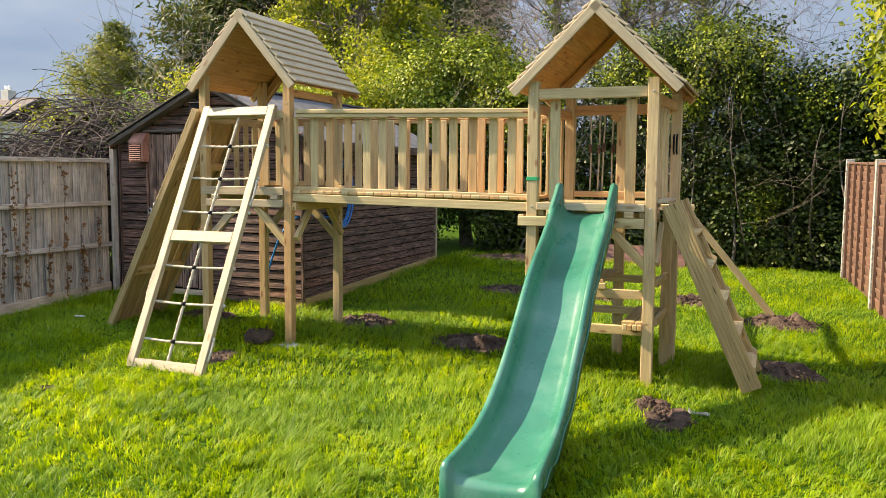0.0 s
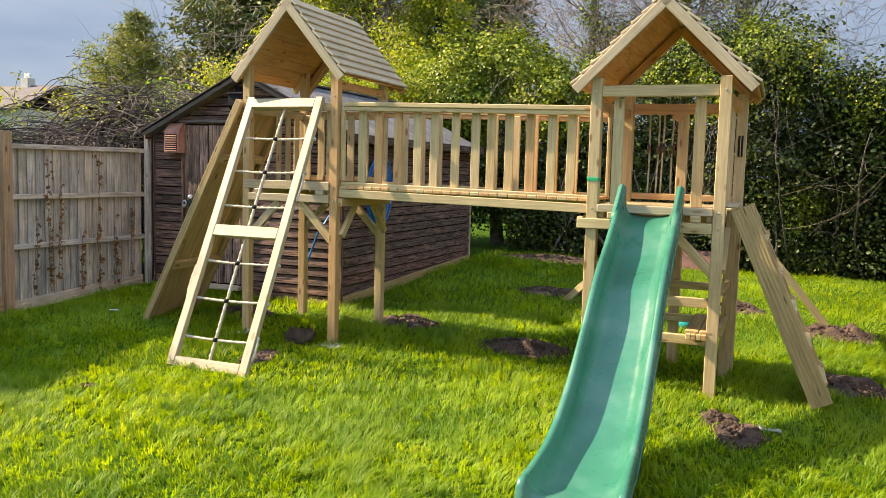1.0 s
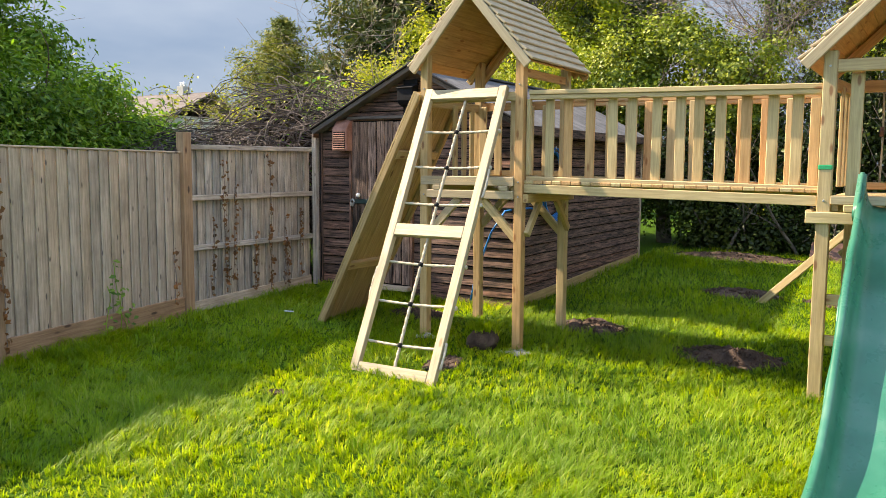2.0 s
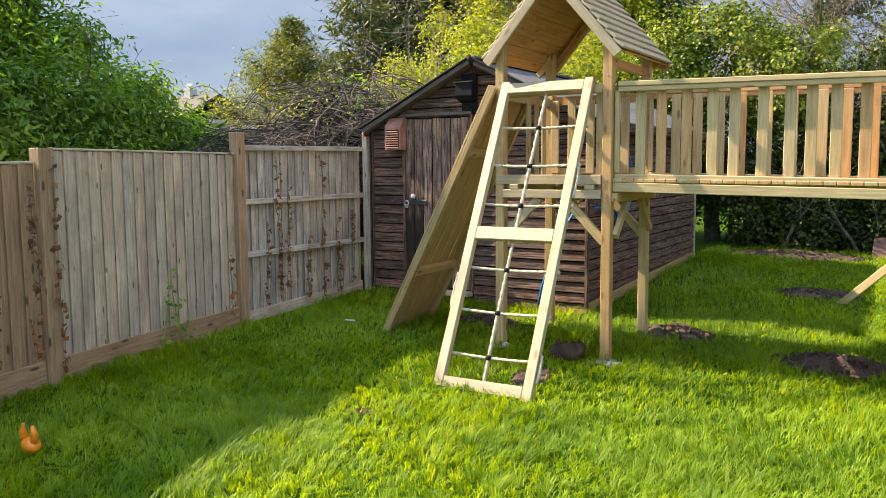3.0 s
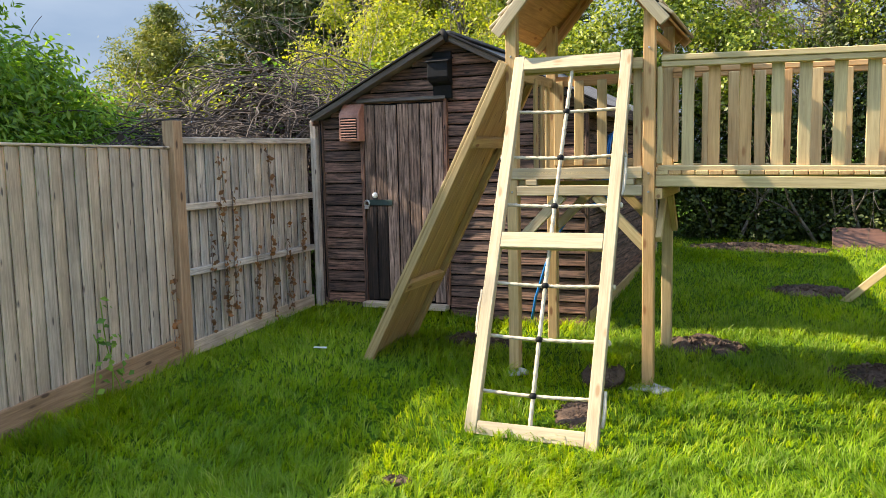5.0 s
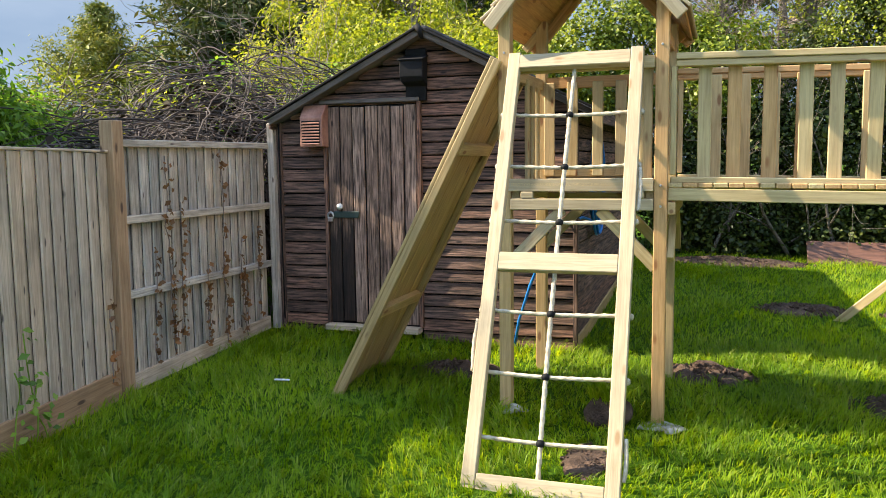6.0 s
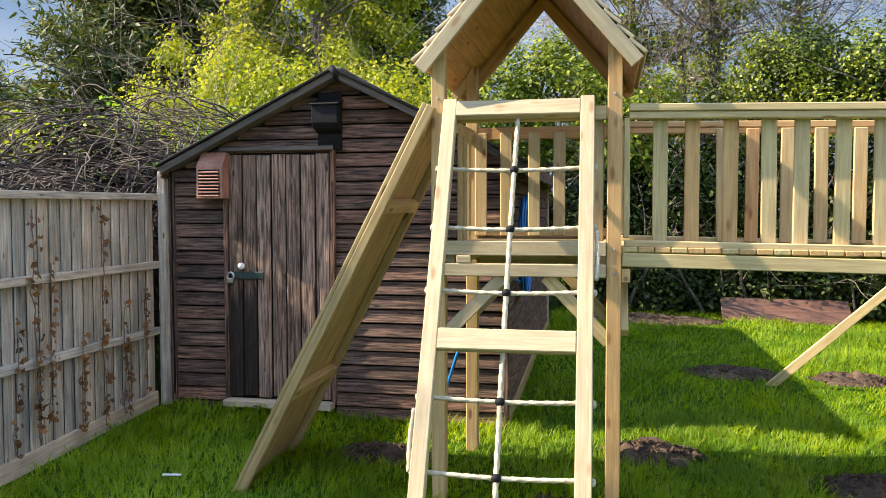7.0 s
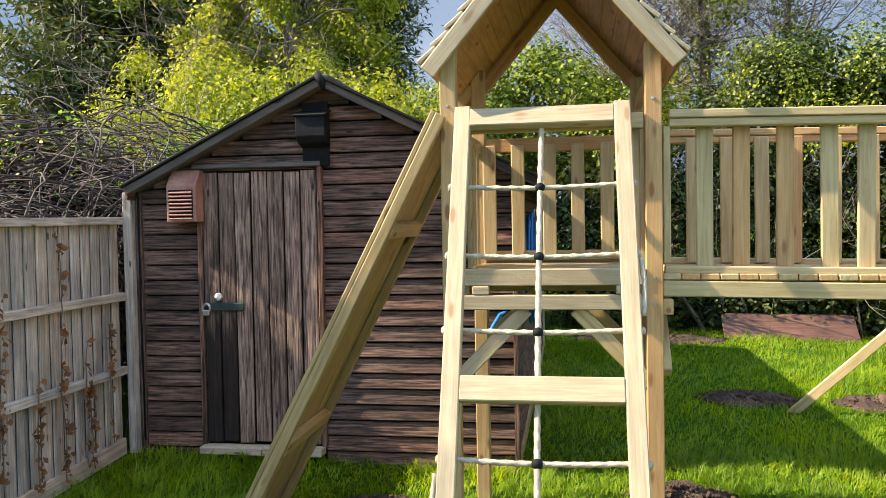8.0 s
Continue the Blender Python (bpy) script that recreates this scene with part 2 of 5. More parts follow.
def plastic_slide():
    m, nt, b = material("green_slide_plastic", 0.3)
    v, _ = coords(nt)
    n = node(nt, "TexNoise", Scale=2.6, Detail=5.0, Roughness=0.6)
    nt.links.new(v, n.inputs["Vector"])
    col = ramp(nt, n.outputs["Fac"], (0.3, (0.012, 0.105, 0.064)), (0.52, (0.028, 0.15, 0.095)), (0.72, (0.085, 0.20, 0.15)))
    nt.links.new(col, b.inputs["Base Color"])
    f = node(nt, "TexNoise", Scale=7.0, Detail=5.0, Roughness=0.7)
    nt.links.new(v, f.inputs["Vector"])
    rr = ramp(nt, f.outputs["Fac"], (0.3, (0.20, 0.20, 0.20)), (0.7, (0.46, 0.46, 0.46)))
    nt.links.new(rr, b.inputs["Roughness"])
    g = node(nt, "TexNoise", Scale=140.0, Detail=2.0)
    nt.links.new(v, g.inputs["Vector"])
    bump(nt, b, g.outputs["Fac"], 0.08, 0.002)
    return m


def lawn_soil():
    """The ground under the blades of grass, with earthy and mossy patches."""
    m, nt, b = material("lawn_ground", 0.95)
    co = nt.nodes.new("ShaderNodeTexCoord")
    n = node(nt, "TexNoise", Scale=1.3, Detail=8.0, Roughness=0.65)
    f = node(nt, "TexNoise", Scale=38.0, Detail=5.0, Roughness=0.7)
    for k in (n, f):
        nt.links.new(co.outputs["Object"], k.inputs["Vector"])
    col = ramp(nt, f.outputs["Fac"], (0.3, (0.016, 0.042, 0.002)), (0.55, (0.045, 0.10, 0.004)), (0.8, (0.085, 0.14, 0.01)))
    col = mix(nt, ramp(nt, n.outputs["Fac"], (0.62, (0, 0, 0)), (0.8, (0.6, 0.6, 0.6))), col, (0.10, 0.085, 0.04))
    nt.links.new(col, b.inputs["Base Color"])
    b.inputs["Specular IOR Level"].default_value = 0.08
    bump(nt, b, f.outputs["Fac"], 0.8, 0.02)
    return m


M_slide = plastic_slide()
M_lawn = lawn_soil()
M_grass = foliage("lawn_grass", ((0.096, 0.188, 0.004), (0.154, 0.265, 0.006), (0.216, 0.335, 0.012), (0.110, 0.212, 0.004), (0.29, 0.35, 0.08)), 0.5, 0.45, 2.2, 0.20, (2.3, 1.95, 0.35))
# besides their own plants, these two tones paint sun and shade on the hedge
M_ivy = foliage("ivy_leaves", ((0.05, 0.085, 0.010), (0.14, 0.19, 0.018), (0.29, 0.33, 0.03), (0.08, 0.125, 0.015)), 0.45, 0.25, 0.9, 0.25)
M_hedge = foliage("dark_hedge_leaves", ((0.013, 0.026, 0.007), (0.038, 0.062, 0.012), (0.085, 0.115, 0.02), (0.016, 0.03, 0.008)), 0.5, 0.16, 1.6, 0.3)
M_spring = foliage("spring_leaves", ((0.19, 0.23, 0.022), (0.34, 0.34, 0.035), (0.12, 0.17, 0.018), (0.42, 0.40, 0.06)), 0.5, 0.4, 0.6)
M_bush = foliage("green_bush_leaves", ((0.06, 0.14, 0.017), (0.125, 0.245, 0.03), (0.25, 0.37, 0.06), (0.04, 0.10, 0.014)), 0.42, 0.42, 0.9, 0.35)
M_conifer = foliage("conifer_sprays", ((0.032, 0.052, 0.018), (0.065, 0.092, 0.03), (0.10, 0.12, 0.042), (0.12, 0.11, 0.052)), 0.6, 0.15, 0.4)
M_cypress = foliage("golden_cypress_sprays", ((0.08, 0.11, 0.02), (0.17, 0.19, 0.035), (0.27, 0.26, 0.05), (0.05, 0.075, 0.016)), 0.6, 0.2, 0.7)
M_deadleaf = foliage("dead_ivy_leaves", ((0.16, 0.07, 0.03), (0.26, 0.12, 0.05), (0.20, 0.10, 0.05), (0.11, 0.06, 0.04)), 0.8, 0.15, 2.0)


# ---- building helpers ----
rng = np.random.default_rng(7)


def raw_mesh(name, verts, faces, smooth=False):
    me = bpy.data.meshes.new(name)
    me.from_pydata([tuple(v) for v in verts], [], faces)
    if smooth:
        me.polygons.foreach_set("use_smooth", [True] * len(me.polygons))
    me.update()
    return me


def put(name, me, mat, parent=None, label="", m=None):
    ob = new(name, me)
    if mat and not me.materials:
        me.materials.append(mat)
    if parent:
        ob.parent = parent
    if m is not None:
        ob.matrix_local = m
    return tagged(ob, label)


def thing(name, label, category, group="", kind="", at=(0, 0, 0)):
    ob = new(name)
    ob.empty_display_size = 0.1
    ob.location = at
    return tagged(ob, label, category, group, kind)


def part(name, bm, mat, parent, label="", smooth=False):
    me = bpy.data.meshes.new(name)
    bm.normal_update()
    bm.to_mesh(me)
    bm.free()
    if smooth:
        me.polygons.foreach_set("use_smooth", [True] * len(me.polygons))
    return put(name, me, mat, parent, label)


BEAMS = {}


def beam_mesh(l, w, h, mat, c=0.004):
    """A bar with chamfered edges, shared between alike pieces."""
    key = (round(l, 3), round(w, 3), round(h, 3), mat.name, c)
    if key in BEAMS:
        return BEAMS[key]
    half, verts, ids = (l / 2, w / 2, h / 2), [], {}
    c = min(c, w / 4, h / 4, l / 4)
    signs = [(a, b, d) for a in (-1, 1) for b in (-1, 1) for d in (-1, 1)]
    for s in signs:
        for k in range(3):
            ids[s, k] = len(verts)
            verts.append([s[j] * (half[j] - (0 if j == k else c)) for j in range(3)])
    faces = []
    for k in range(3):
        i, j = [a for a in range(3) if a != k]
        for sk in (-1, 1):
            quad = []
            for si, sj in ((-1, -1), (1, -1), (1, 1), (-1, 1)):
                s = [0, 0, 0]
                s[k], s[i], s[j] = sk, si, sj
                quad.append(ids[tuple(s), k])
            faces.append(quad)
        for si in (-1, 1):
            for sj in (-1, 1):
                a, b = [0, 0, 0], [0, 0, 0]
                a[k], a[i], a[j] = -1, si, sj
                b[k], b[i], b[j] = 1, si, sj
                a, b = tuple(a), tuple(b)
                faces.append([ids[a, i], ids[b, i], ids[b, j], ids[a, j]])
    for s in signs:
        faces.append([ids[s, 0], ids[s, 1], ids[s, 2]])
    for n, f in enumerate(faces):
        p = [Vector(verts[q]) for q in f]
        if (p[1] - p[0]).cross(p[2] - p[0]).dot(sum(p, Vector())) < 0:
            faces[n] = f[::-1]
    BEAMS[key] = raw_mesh("bar", verts, faces)
    BEAMS[key].materials.append(mat)
    return BEAMS[key]


def bar(name, a, b, w, h, mat, parent, up=None, label="", roll=0.0):
    """A squared timber from a to b: h thick along 'up', w across."""
    a, b = Vector(a), Vector(b)
    x = (b - a).normalized()
    u = Vector(up) if up else (Vector((0, 1, 0)) if abs(x.z) > 0.9 else Vector((0, 0, 1)))
    y = u.cross(x).normalized()
    z = x.cross(y)
    m = Matrix((x, y, z)).transposed().to_4x4()
    m = Matrix.Translation((a + b) / 2) @ m @ Matrix.Rotation(radians(roll), 4, "X")
    return put(name, beam_mesh((b - a).length, w, h, mat), None, parent, label, m)


def tube_data(points, radii, sides=6, closed=False):
    """Vertices and faces of a tapering tube along points."""
    pts = [Vector(p) for p in points]
    verts, faces = [], []
    n = len(pts)
    ref = Vector((0.31, 0.17, 0.93))
    for k, p in enumerate(pts):
        way = (pts[(k + 1) % n] - pts[k - 1]) if closed else (pts[min(k + 1, n - 1)] - pts[max(k - 1, 0)])
        way.normalize()
        side = way.cross(ref)
        side = side.normalized() if side.length > 1e-4 else Vector((1, 0, 0))
        other = way.cross(side)
        r = radii[k] if isinstance(radii, (list, tuple)) else radii
        for j in range(sides):
            t = 2 * math.pi * j / sides
            verts.append(p + r * (math.cos(t) * side + math.sin(t) * other))
    for k in range(n if closed else n - 1):
        q = (k + 1) % n
        for j in range(sides):
            i = (j + 1) % sides
            faces.append((k * sides + j, k * sides + i, q * sides + i, q * sides + j))
    if not closed:
        faces.append(tuple(range(sides))[::-1])
        faces.append(tuple((n - 1) * sides + j for j in range(sides)))
    return verts, faces


def joined(pieces):
    verts, faces = [], []
    for v, f in pieces:
        base = len(verts)
        verts += v
        faces += [tuple(i + base for i in q) for q in f]
    return verts, faces


def tube(name, points, radii, mat, parent, sides=8, label="", closed=False):
    v, f = tube_data(points, radii, sides, closed)
    return put(name, raw_mesh(name, v, f, True), mat, parent, label)


def gz(x, y):
    """Height of the lawn: it rises gently towards the back."""
    xx, yy = np.clip(x, -9, 7), np.clip(y, -3, 15)
    return -0.005 - 0.0231 * xx + 0.0398 * yy + 0.012 * np.sin(1.7 * xx + 0.6) * np.sin(1.3 * yy) + 0.006 * np.sin(4.1 * xx) * np.cos(3.7 * yy + 1.0)


# ---- ground ----
def ground_sheet():
    xs = np.concatenate([[-900, -300, -100, -40, -20], np.arange(-12, 8.01, 0.2), [14, 30, 80, 300, 900]])
    ys = np.concatenate([[-900, -300, -80, -20, -8], np.arange(-4, 16.01, 0.2), [24, 50, 120, 300, 900]])
    gx, gy = np.meshgrid(xs, ys)
    verts = np.stack([gx, gy, gz(gx, gy)], -1).reshape(-1, 3)
    nx, faces = len(xs), []
    for j in range(len(ys) - 1):
        for i in range(nx - 1):
            k = j * nx + i
            faces.append((k, k + 1, k + nx + 1, k + nx))
    return put("ground", raw_mesh("ground", verts, faces, True), M_lawn)


ground = tagged(ground_sheet(), "gently sloping garden ground under the lawn", "ground", kind="structure")


# ---- shed ----
SX0, SX1, SY0, SY1 = -5.268, -2.913, 7.70, 11.35
S_EAVE, S_RIDGE, S_MID = 2.065, 2.66, -4.035
S_BASE = 0.36


def roof_z(x):
    return S_RIDGE - abs(x - S_MID) * (S_RIDGE - S_EAVE) / (S_MID - SX0)


def shed():
    t = thing("shed", "old dark brown weatherboarded garden shed with a felt roof", "shed", at=(0, 0, 0))
    bm = bmesh.new()
    front = [(SX0, S_BASE - 0.2), (SX1, S_BASE - 0.2), (SX1, roof_z(SX1)), (S_MID, S_RIDGE), (SX0, S_EAVE)]
    lo = [bm.verts.new((x + (0.02 if x < S_MID else -0.02 if x > S_MID else 0), SY0 + 0.03, z - 0.02)) for x, z in front]
    hi = [bm.verts.new((x + (0.02 if x < S_MID else -0.02 if x > S_MID else 0), SY1 - 0.03, z - 0.02)) for x, z in front]
    bm.faces.new(lo)
    bm.faces.new(hi[::-1])
    for k in range(5):
        bm.faces.new((lo[k], hi[k], hi[(k + 1) % 5], lo[(k + 1) % 5]))
    bmesh.ops.recalc_face_normals(bm, faces=bm.faces)
    # black backing shows in the board gaps, imitating the shadow line under each
    part("body", bm, M_black, t, "black backing that imitates shade between the boards")
    pitch, z = 0.0955, S_BASE
    rr = random.Random(3)
    while z < S_RIDGE - 0.06:
        top = z + pitch
        a, b = SX0, SX1
        if top > S_EAVE:
            half = (S_RIDGE - z - 0.035) * (S_MID - SX0) / (S_RIDGE - S_EAVE)
            a, b = max(a, S_MID - half), min(b, S_MID + half)
        runs = [(a, b)]
        if z < 2.19 - 0.03:
            runs = [(a, -4.862), (-4.075, b)]
        for p, q in runs:
            if q - p > 0.05:
                bar("board", (p, SY0 + 0.004, z + pitch / 2), (q, SY0 + 0.004, z + pitch / 2), 0.016, pitch - 0.009, M_shed, t, roll=-8.5 + rr.uniform(-2.2, 2.2))
        z = top
    z = S_BASE + 0.11
    while z < S_EAVE - 0.02:
        y0, y1 = SY0 + 0.03, SY1
        bar("board", (SX1 - 0.004, y0, z + pitch / 2), (SX1 - 0.004, y1, z + pitch / 2), 0.016, pitch - 0.009, M_shed, t, roll=-8.5 + rr.uniform(-2, 2))
        bar("board", (SX0 + 0.004, y1, z + pitch / 2), (SX0 + 0.004, y0, z + pitch / 2), 0.016, pitch - 0.009, M_shed, t, roll=-8.5)
        z += pitch
    bar("base_board", (SX1 + 0.004, SY0 + 0.03, 0.415), (SX1 + 0.004, SY1, 0.545), 0.03, 0.10, M_green_pine, t, label="greenish damp base board")
    bar("corner_trim", (SX1 + 0.004, SY0 - 0.012, S_BASE - 0.15), (SX1 + 0.004, SY0 - 0.012, S_EAVE), 0.032, 0.032, M_shed, t)
    bar("corner_trim", (SX1 + 0.006, SY1, S_BASE), (SX1 + 0.006, SY1, S_EAVE), 0.03, 0.03, M_fence, t)
    bar("corner_trim", (SX0, SY0 - 0.014, S_BASE - 0.1), (SX0, SY0 - 0.014, S_EAVE), 0.04, 0.03, M_shed, t)
    # roof
    fy0, fy1, th = SY0 - 0.12, SY1 + 0.1, 0.03
    for s in (-1, 1):
        ex = SX0 - 0.02 if s < 0 else SX1 + 0.14
        ez = roof_z(ex) + 0.03
        bm = bmesh.new()
        rows = 9
        grid = []
        for k in range(rows):
            f = k / (rows - 1)
            row = []
            for j in range(14):
                g = j / 13
                sag = -0.006 * math.sin(7 * g + k) - 0.01 * math.sin(math.pi * f)
                row.append(bm.verts.new((S_MID + (ex - S_MID) * f, fy0 + (fy1 - fy0) * g, S_RIDGE + 0.045 + (ez - S_RIDGE - 0.045) * f + sag)))
            grid.append(row)
        for k in range(rows - 1):
            for j in range(13):
                bm.faces.new((grid[k][j], grid[k + 1][j], grid[k + 1][j + 1], grid[k][j + 1]))
        bmesh.ops.recalc_face_normals(bm, faces=bm.faces)
        bmesh.ops.solidify(bm, geom=bm.faces[:], thickness=th)
        part("roof_slope", bm, M_felt, t, "grey mineral felt roof slope")
        top = Vector((S_MID - s * 0.0, fy0 - 0.012, S_RIDGE + 0.018))
        bar("bargeboard", top, (ex, fy0 - 0.012, ez - 0.022), 0.022, 0.046, M_barge, t, label="weathered grey bargeboard")
        bar("felt_edge", top + Vector((0, -0.008, 0.034)), (ex + s * 0.02, fy0 - 0.02, ez + 0.006), 0.05, 0.018, M_black, t)
        bar("fascia", (ex, fy0, ez - 0.03), (ex, fy1, ez - 0.03), 0.02, 0.09, M_shed, t)
    bar("ridge_cap", (S_MID, fy0 - 0.01, S_RIDGE + 0.05), (S_MID, fy1, S_RIDGE + 0.05), 0.11, 0.022, M_felt, t)
    tube("rolled_felt", [(S_MID - 0.01, fy0 - 0.03, S_RIDGE + 0.06), (S_MID + 0.02, fy0 - 0.035, S_RIDGE + 0.02), (S_MID + 0.03, fy0 - 0.03, S_RIDGE - 0.03)], [0.026, 0.024, 0.012], M_black, t, 7)
    # door
    d0, d1, dz0, dz1, y = -4.838, -4.100, 0.50, 2.175, SY0 - 0.022
    door = put("door", beam_mesh(dz1 - dz0, d1 - d0, 0.02, M_black), None, t, "closed door of worn vertical planks", Matrix.Translation(((d0 + d1) / 2, y + 0.02, (dz0 + dz1) / 2)) @ Matrix(((0, 1, 0, 0), (0, 0, 1, 0), (1, 0, 0, 0), (0, 0, 0, 1))))
    w = (d1 - d0) / 7
    inv = door.matrix_basis.inverted()
    for k in range(7):
        x = d0 + w * (k + 0.5)
        p = bar("plank", (x, y - 0.003 * (k % 3), dz0 + 0.01 * (k % 2)), (x + 0.002 * (k % 2), y - 0.003 * (k % 3), dz1 - 0.004 - 0.004 * (k % 3)), w - 0.011, 0.018, M_doorstain if k < 2 else M_door, t)
        local = inv @ p.matrix_basis
        p.parent = door
        p.matrix_basis = local
    bar("door_frame", (d0 - 0.018, SY0 - 0.018, dz0 - 0.02), (d0 - 0.018, SY0 - 0.018, dz1 + 0.02), 0.03, 0.04, M_shed, t)
    bar("door_frame", (d1 + 0.018, SY0 - 0.018, dz0 - 0.02), (d1 + 0.018, SY0 - 0.018, dz1 + 0.02), 0.03, 0.04, M_shed, t)
    bar("lintel", (d0 - 0.05, SY0 - 0.03, dz1 + 0.032), (d1 + 0.03, SY0 - 0.03, dz1 + 0.032), 0.05, 0.03, M_barge, t)
    bar("sill", (d0 - 0.02, SY0 - 0.06, dz0 - 0.035), (d1 + 0.02, SY0 - 0.06, dz0 - 0.035), 0.10, 0.045, M_fence, t, label="grey worn door sill")
    # bolt, padlock and knob
    bar("latch", (-4.79, SY0 - 0.05, 1.345), (-4.572, SY0 - 0.05, 1.345), 0.016, 0.05, M_latch, t, label="dark green metal latch plate")
    bm = bmesh.new()
    bmesh.ops.create_uvsphere(bm, u_segments=14, v_segments=8, radius=0.025, matrix=Matrix.Translation((-4.728, SY0 - 0.065, 1.408)))
    part("knob", bm, M_china, t, "round white door knob", True)
    ring = [(-4.812 + 0.024 * math.cos(a), SY0 - 0.055, 1.335 + 0.028 * math.sin(a)) for a in np.linspace(0, 2 * math.pi, 12, endpoint=False)]
    tube("padlock_ring", ring, 0.009, M_steel, t, 6, closed=True)
    bar("padlock", (-4.835, SY0 - 0.055, 1.308), (-4.795, SY0 - 0.055, 1.308), 0.02, 0.035, M_steel, t)
    # louvred vent cover
    vx0, vx1, vz0, vz1, vd = -5.018, -4.828, 1.868, 2.168, 0.135
    bm = bmesh.new()
    y0, y1 = SY0 - 0.01, SY0 - vd
    prof = [(y0, vz0), (y1, vz0), (y1, vz1 - 0.075), (y0 - 0.05, vz1 + 0.02), (y0, vz1 + 0.02)]
    va = [bm.verts.new((vx0, p, q)) for p, q in prof]
    vb = [bm.verts.new((vx1, p, q)) for p, q in prof]
    bm.faces.new(va)
    bm.faces.new(vb[::-1])
    for k in range(5):
        bm.faces.new((va[k], vb[k], vb[(k + 1) % 5], va[(k + 1) % 5]))
    bmesh.ops.recalc_face_normals(bm, faces=bm.faces)
    bmesh.ops.bevel(bm, geom=bm.edges[:], offset=0.006, segments=1, affect="EDGES")
    vent = part("vent_cover", bm, M_copper, t, "faded copper-brown louvred vent cover")
    bm = bmesh.new()
    bmesh.ops.create_cube(bm, size=1, matrix=Matrix.Translation(((vx0 + vx1) / 2, y1 - 0.001, (vz0 + vz1) / 2 - 0.04)) @ Matrix.Diagonal((0.155, 0.006, 0.175, 1)))
    part("vent_opening", bm, M_black, vent)
    for k in range(8):
        zz = vz0 + 0.022 + 0.0225 * k
        bar("slat", (vx0 + 0.02, y1 - 0.006, zz), (vx1 - 0.02, y1 - 0.006, zz), 0.012, 0.010, M_copper, vent, roll=30)
    # bat box
    bar("bat_box_back", (-4.096, SY0 - 0.03, 2.195), (-4.096, SY0 - 0.03, 2.572), 0.162, 0.03, M_black, t, label="black backplate of a nest box")
    bm = bmesh.new()
    bx0, bx1 = -4.182, -4.004
    prof = [(SY0 - 0.04, 2.30), (SY0 - 0.12, 2.325), (SY0 - 0.15, 2.36), (SY0 - 0.15, 2.485), (SY0 - 0.04, 2.52)]
    va = [bm.verts.new((bx0, p, q)) for p, q in prof]
    vb = [bm.verts.new((bx1, p, q)) for p, q in prof]
    bm.faces.new(va)
    bm.faces.new(vb[::-1])
    for k in range(5):
        bm.faces.new((va[k], vb[k], vb[(k + 1) % 5], va[(k + 1) % 5]))
    bmesh.ops.recalc_face_normals(bm, faces=bm.faces)
    bmesh.ops.bevel(bm, geom=bm.edges[:], offset=0.005, segments=1, affect="EDGES")
    box = part("nest_box", bm, M_black, t, "black plastic nest box")
    bar("nest_box_lid", (-4.192, SY0 - 0.10, 2.50), (-3.994, SY0 - 0.10, 2.50), 0.13, 0.014, M_black, box, up=(0, -0.3, 1))
    # cable down the corner
    tube("cable", [(SX0 + 0.005, SY0 - 0.035, 2.08), (SX0 + 0.012, SY0 - 0.04, 2.0), (SX0 + 0.008, SY0 - 0.035, 1.3), (SX0 + 0.015, SY0 - 0.035, 0.5)], 0.006, M_black, t, 5)
    return t


shed()


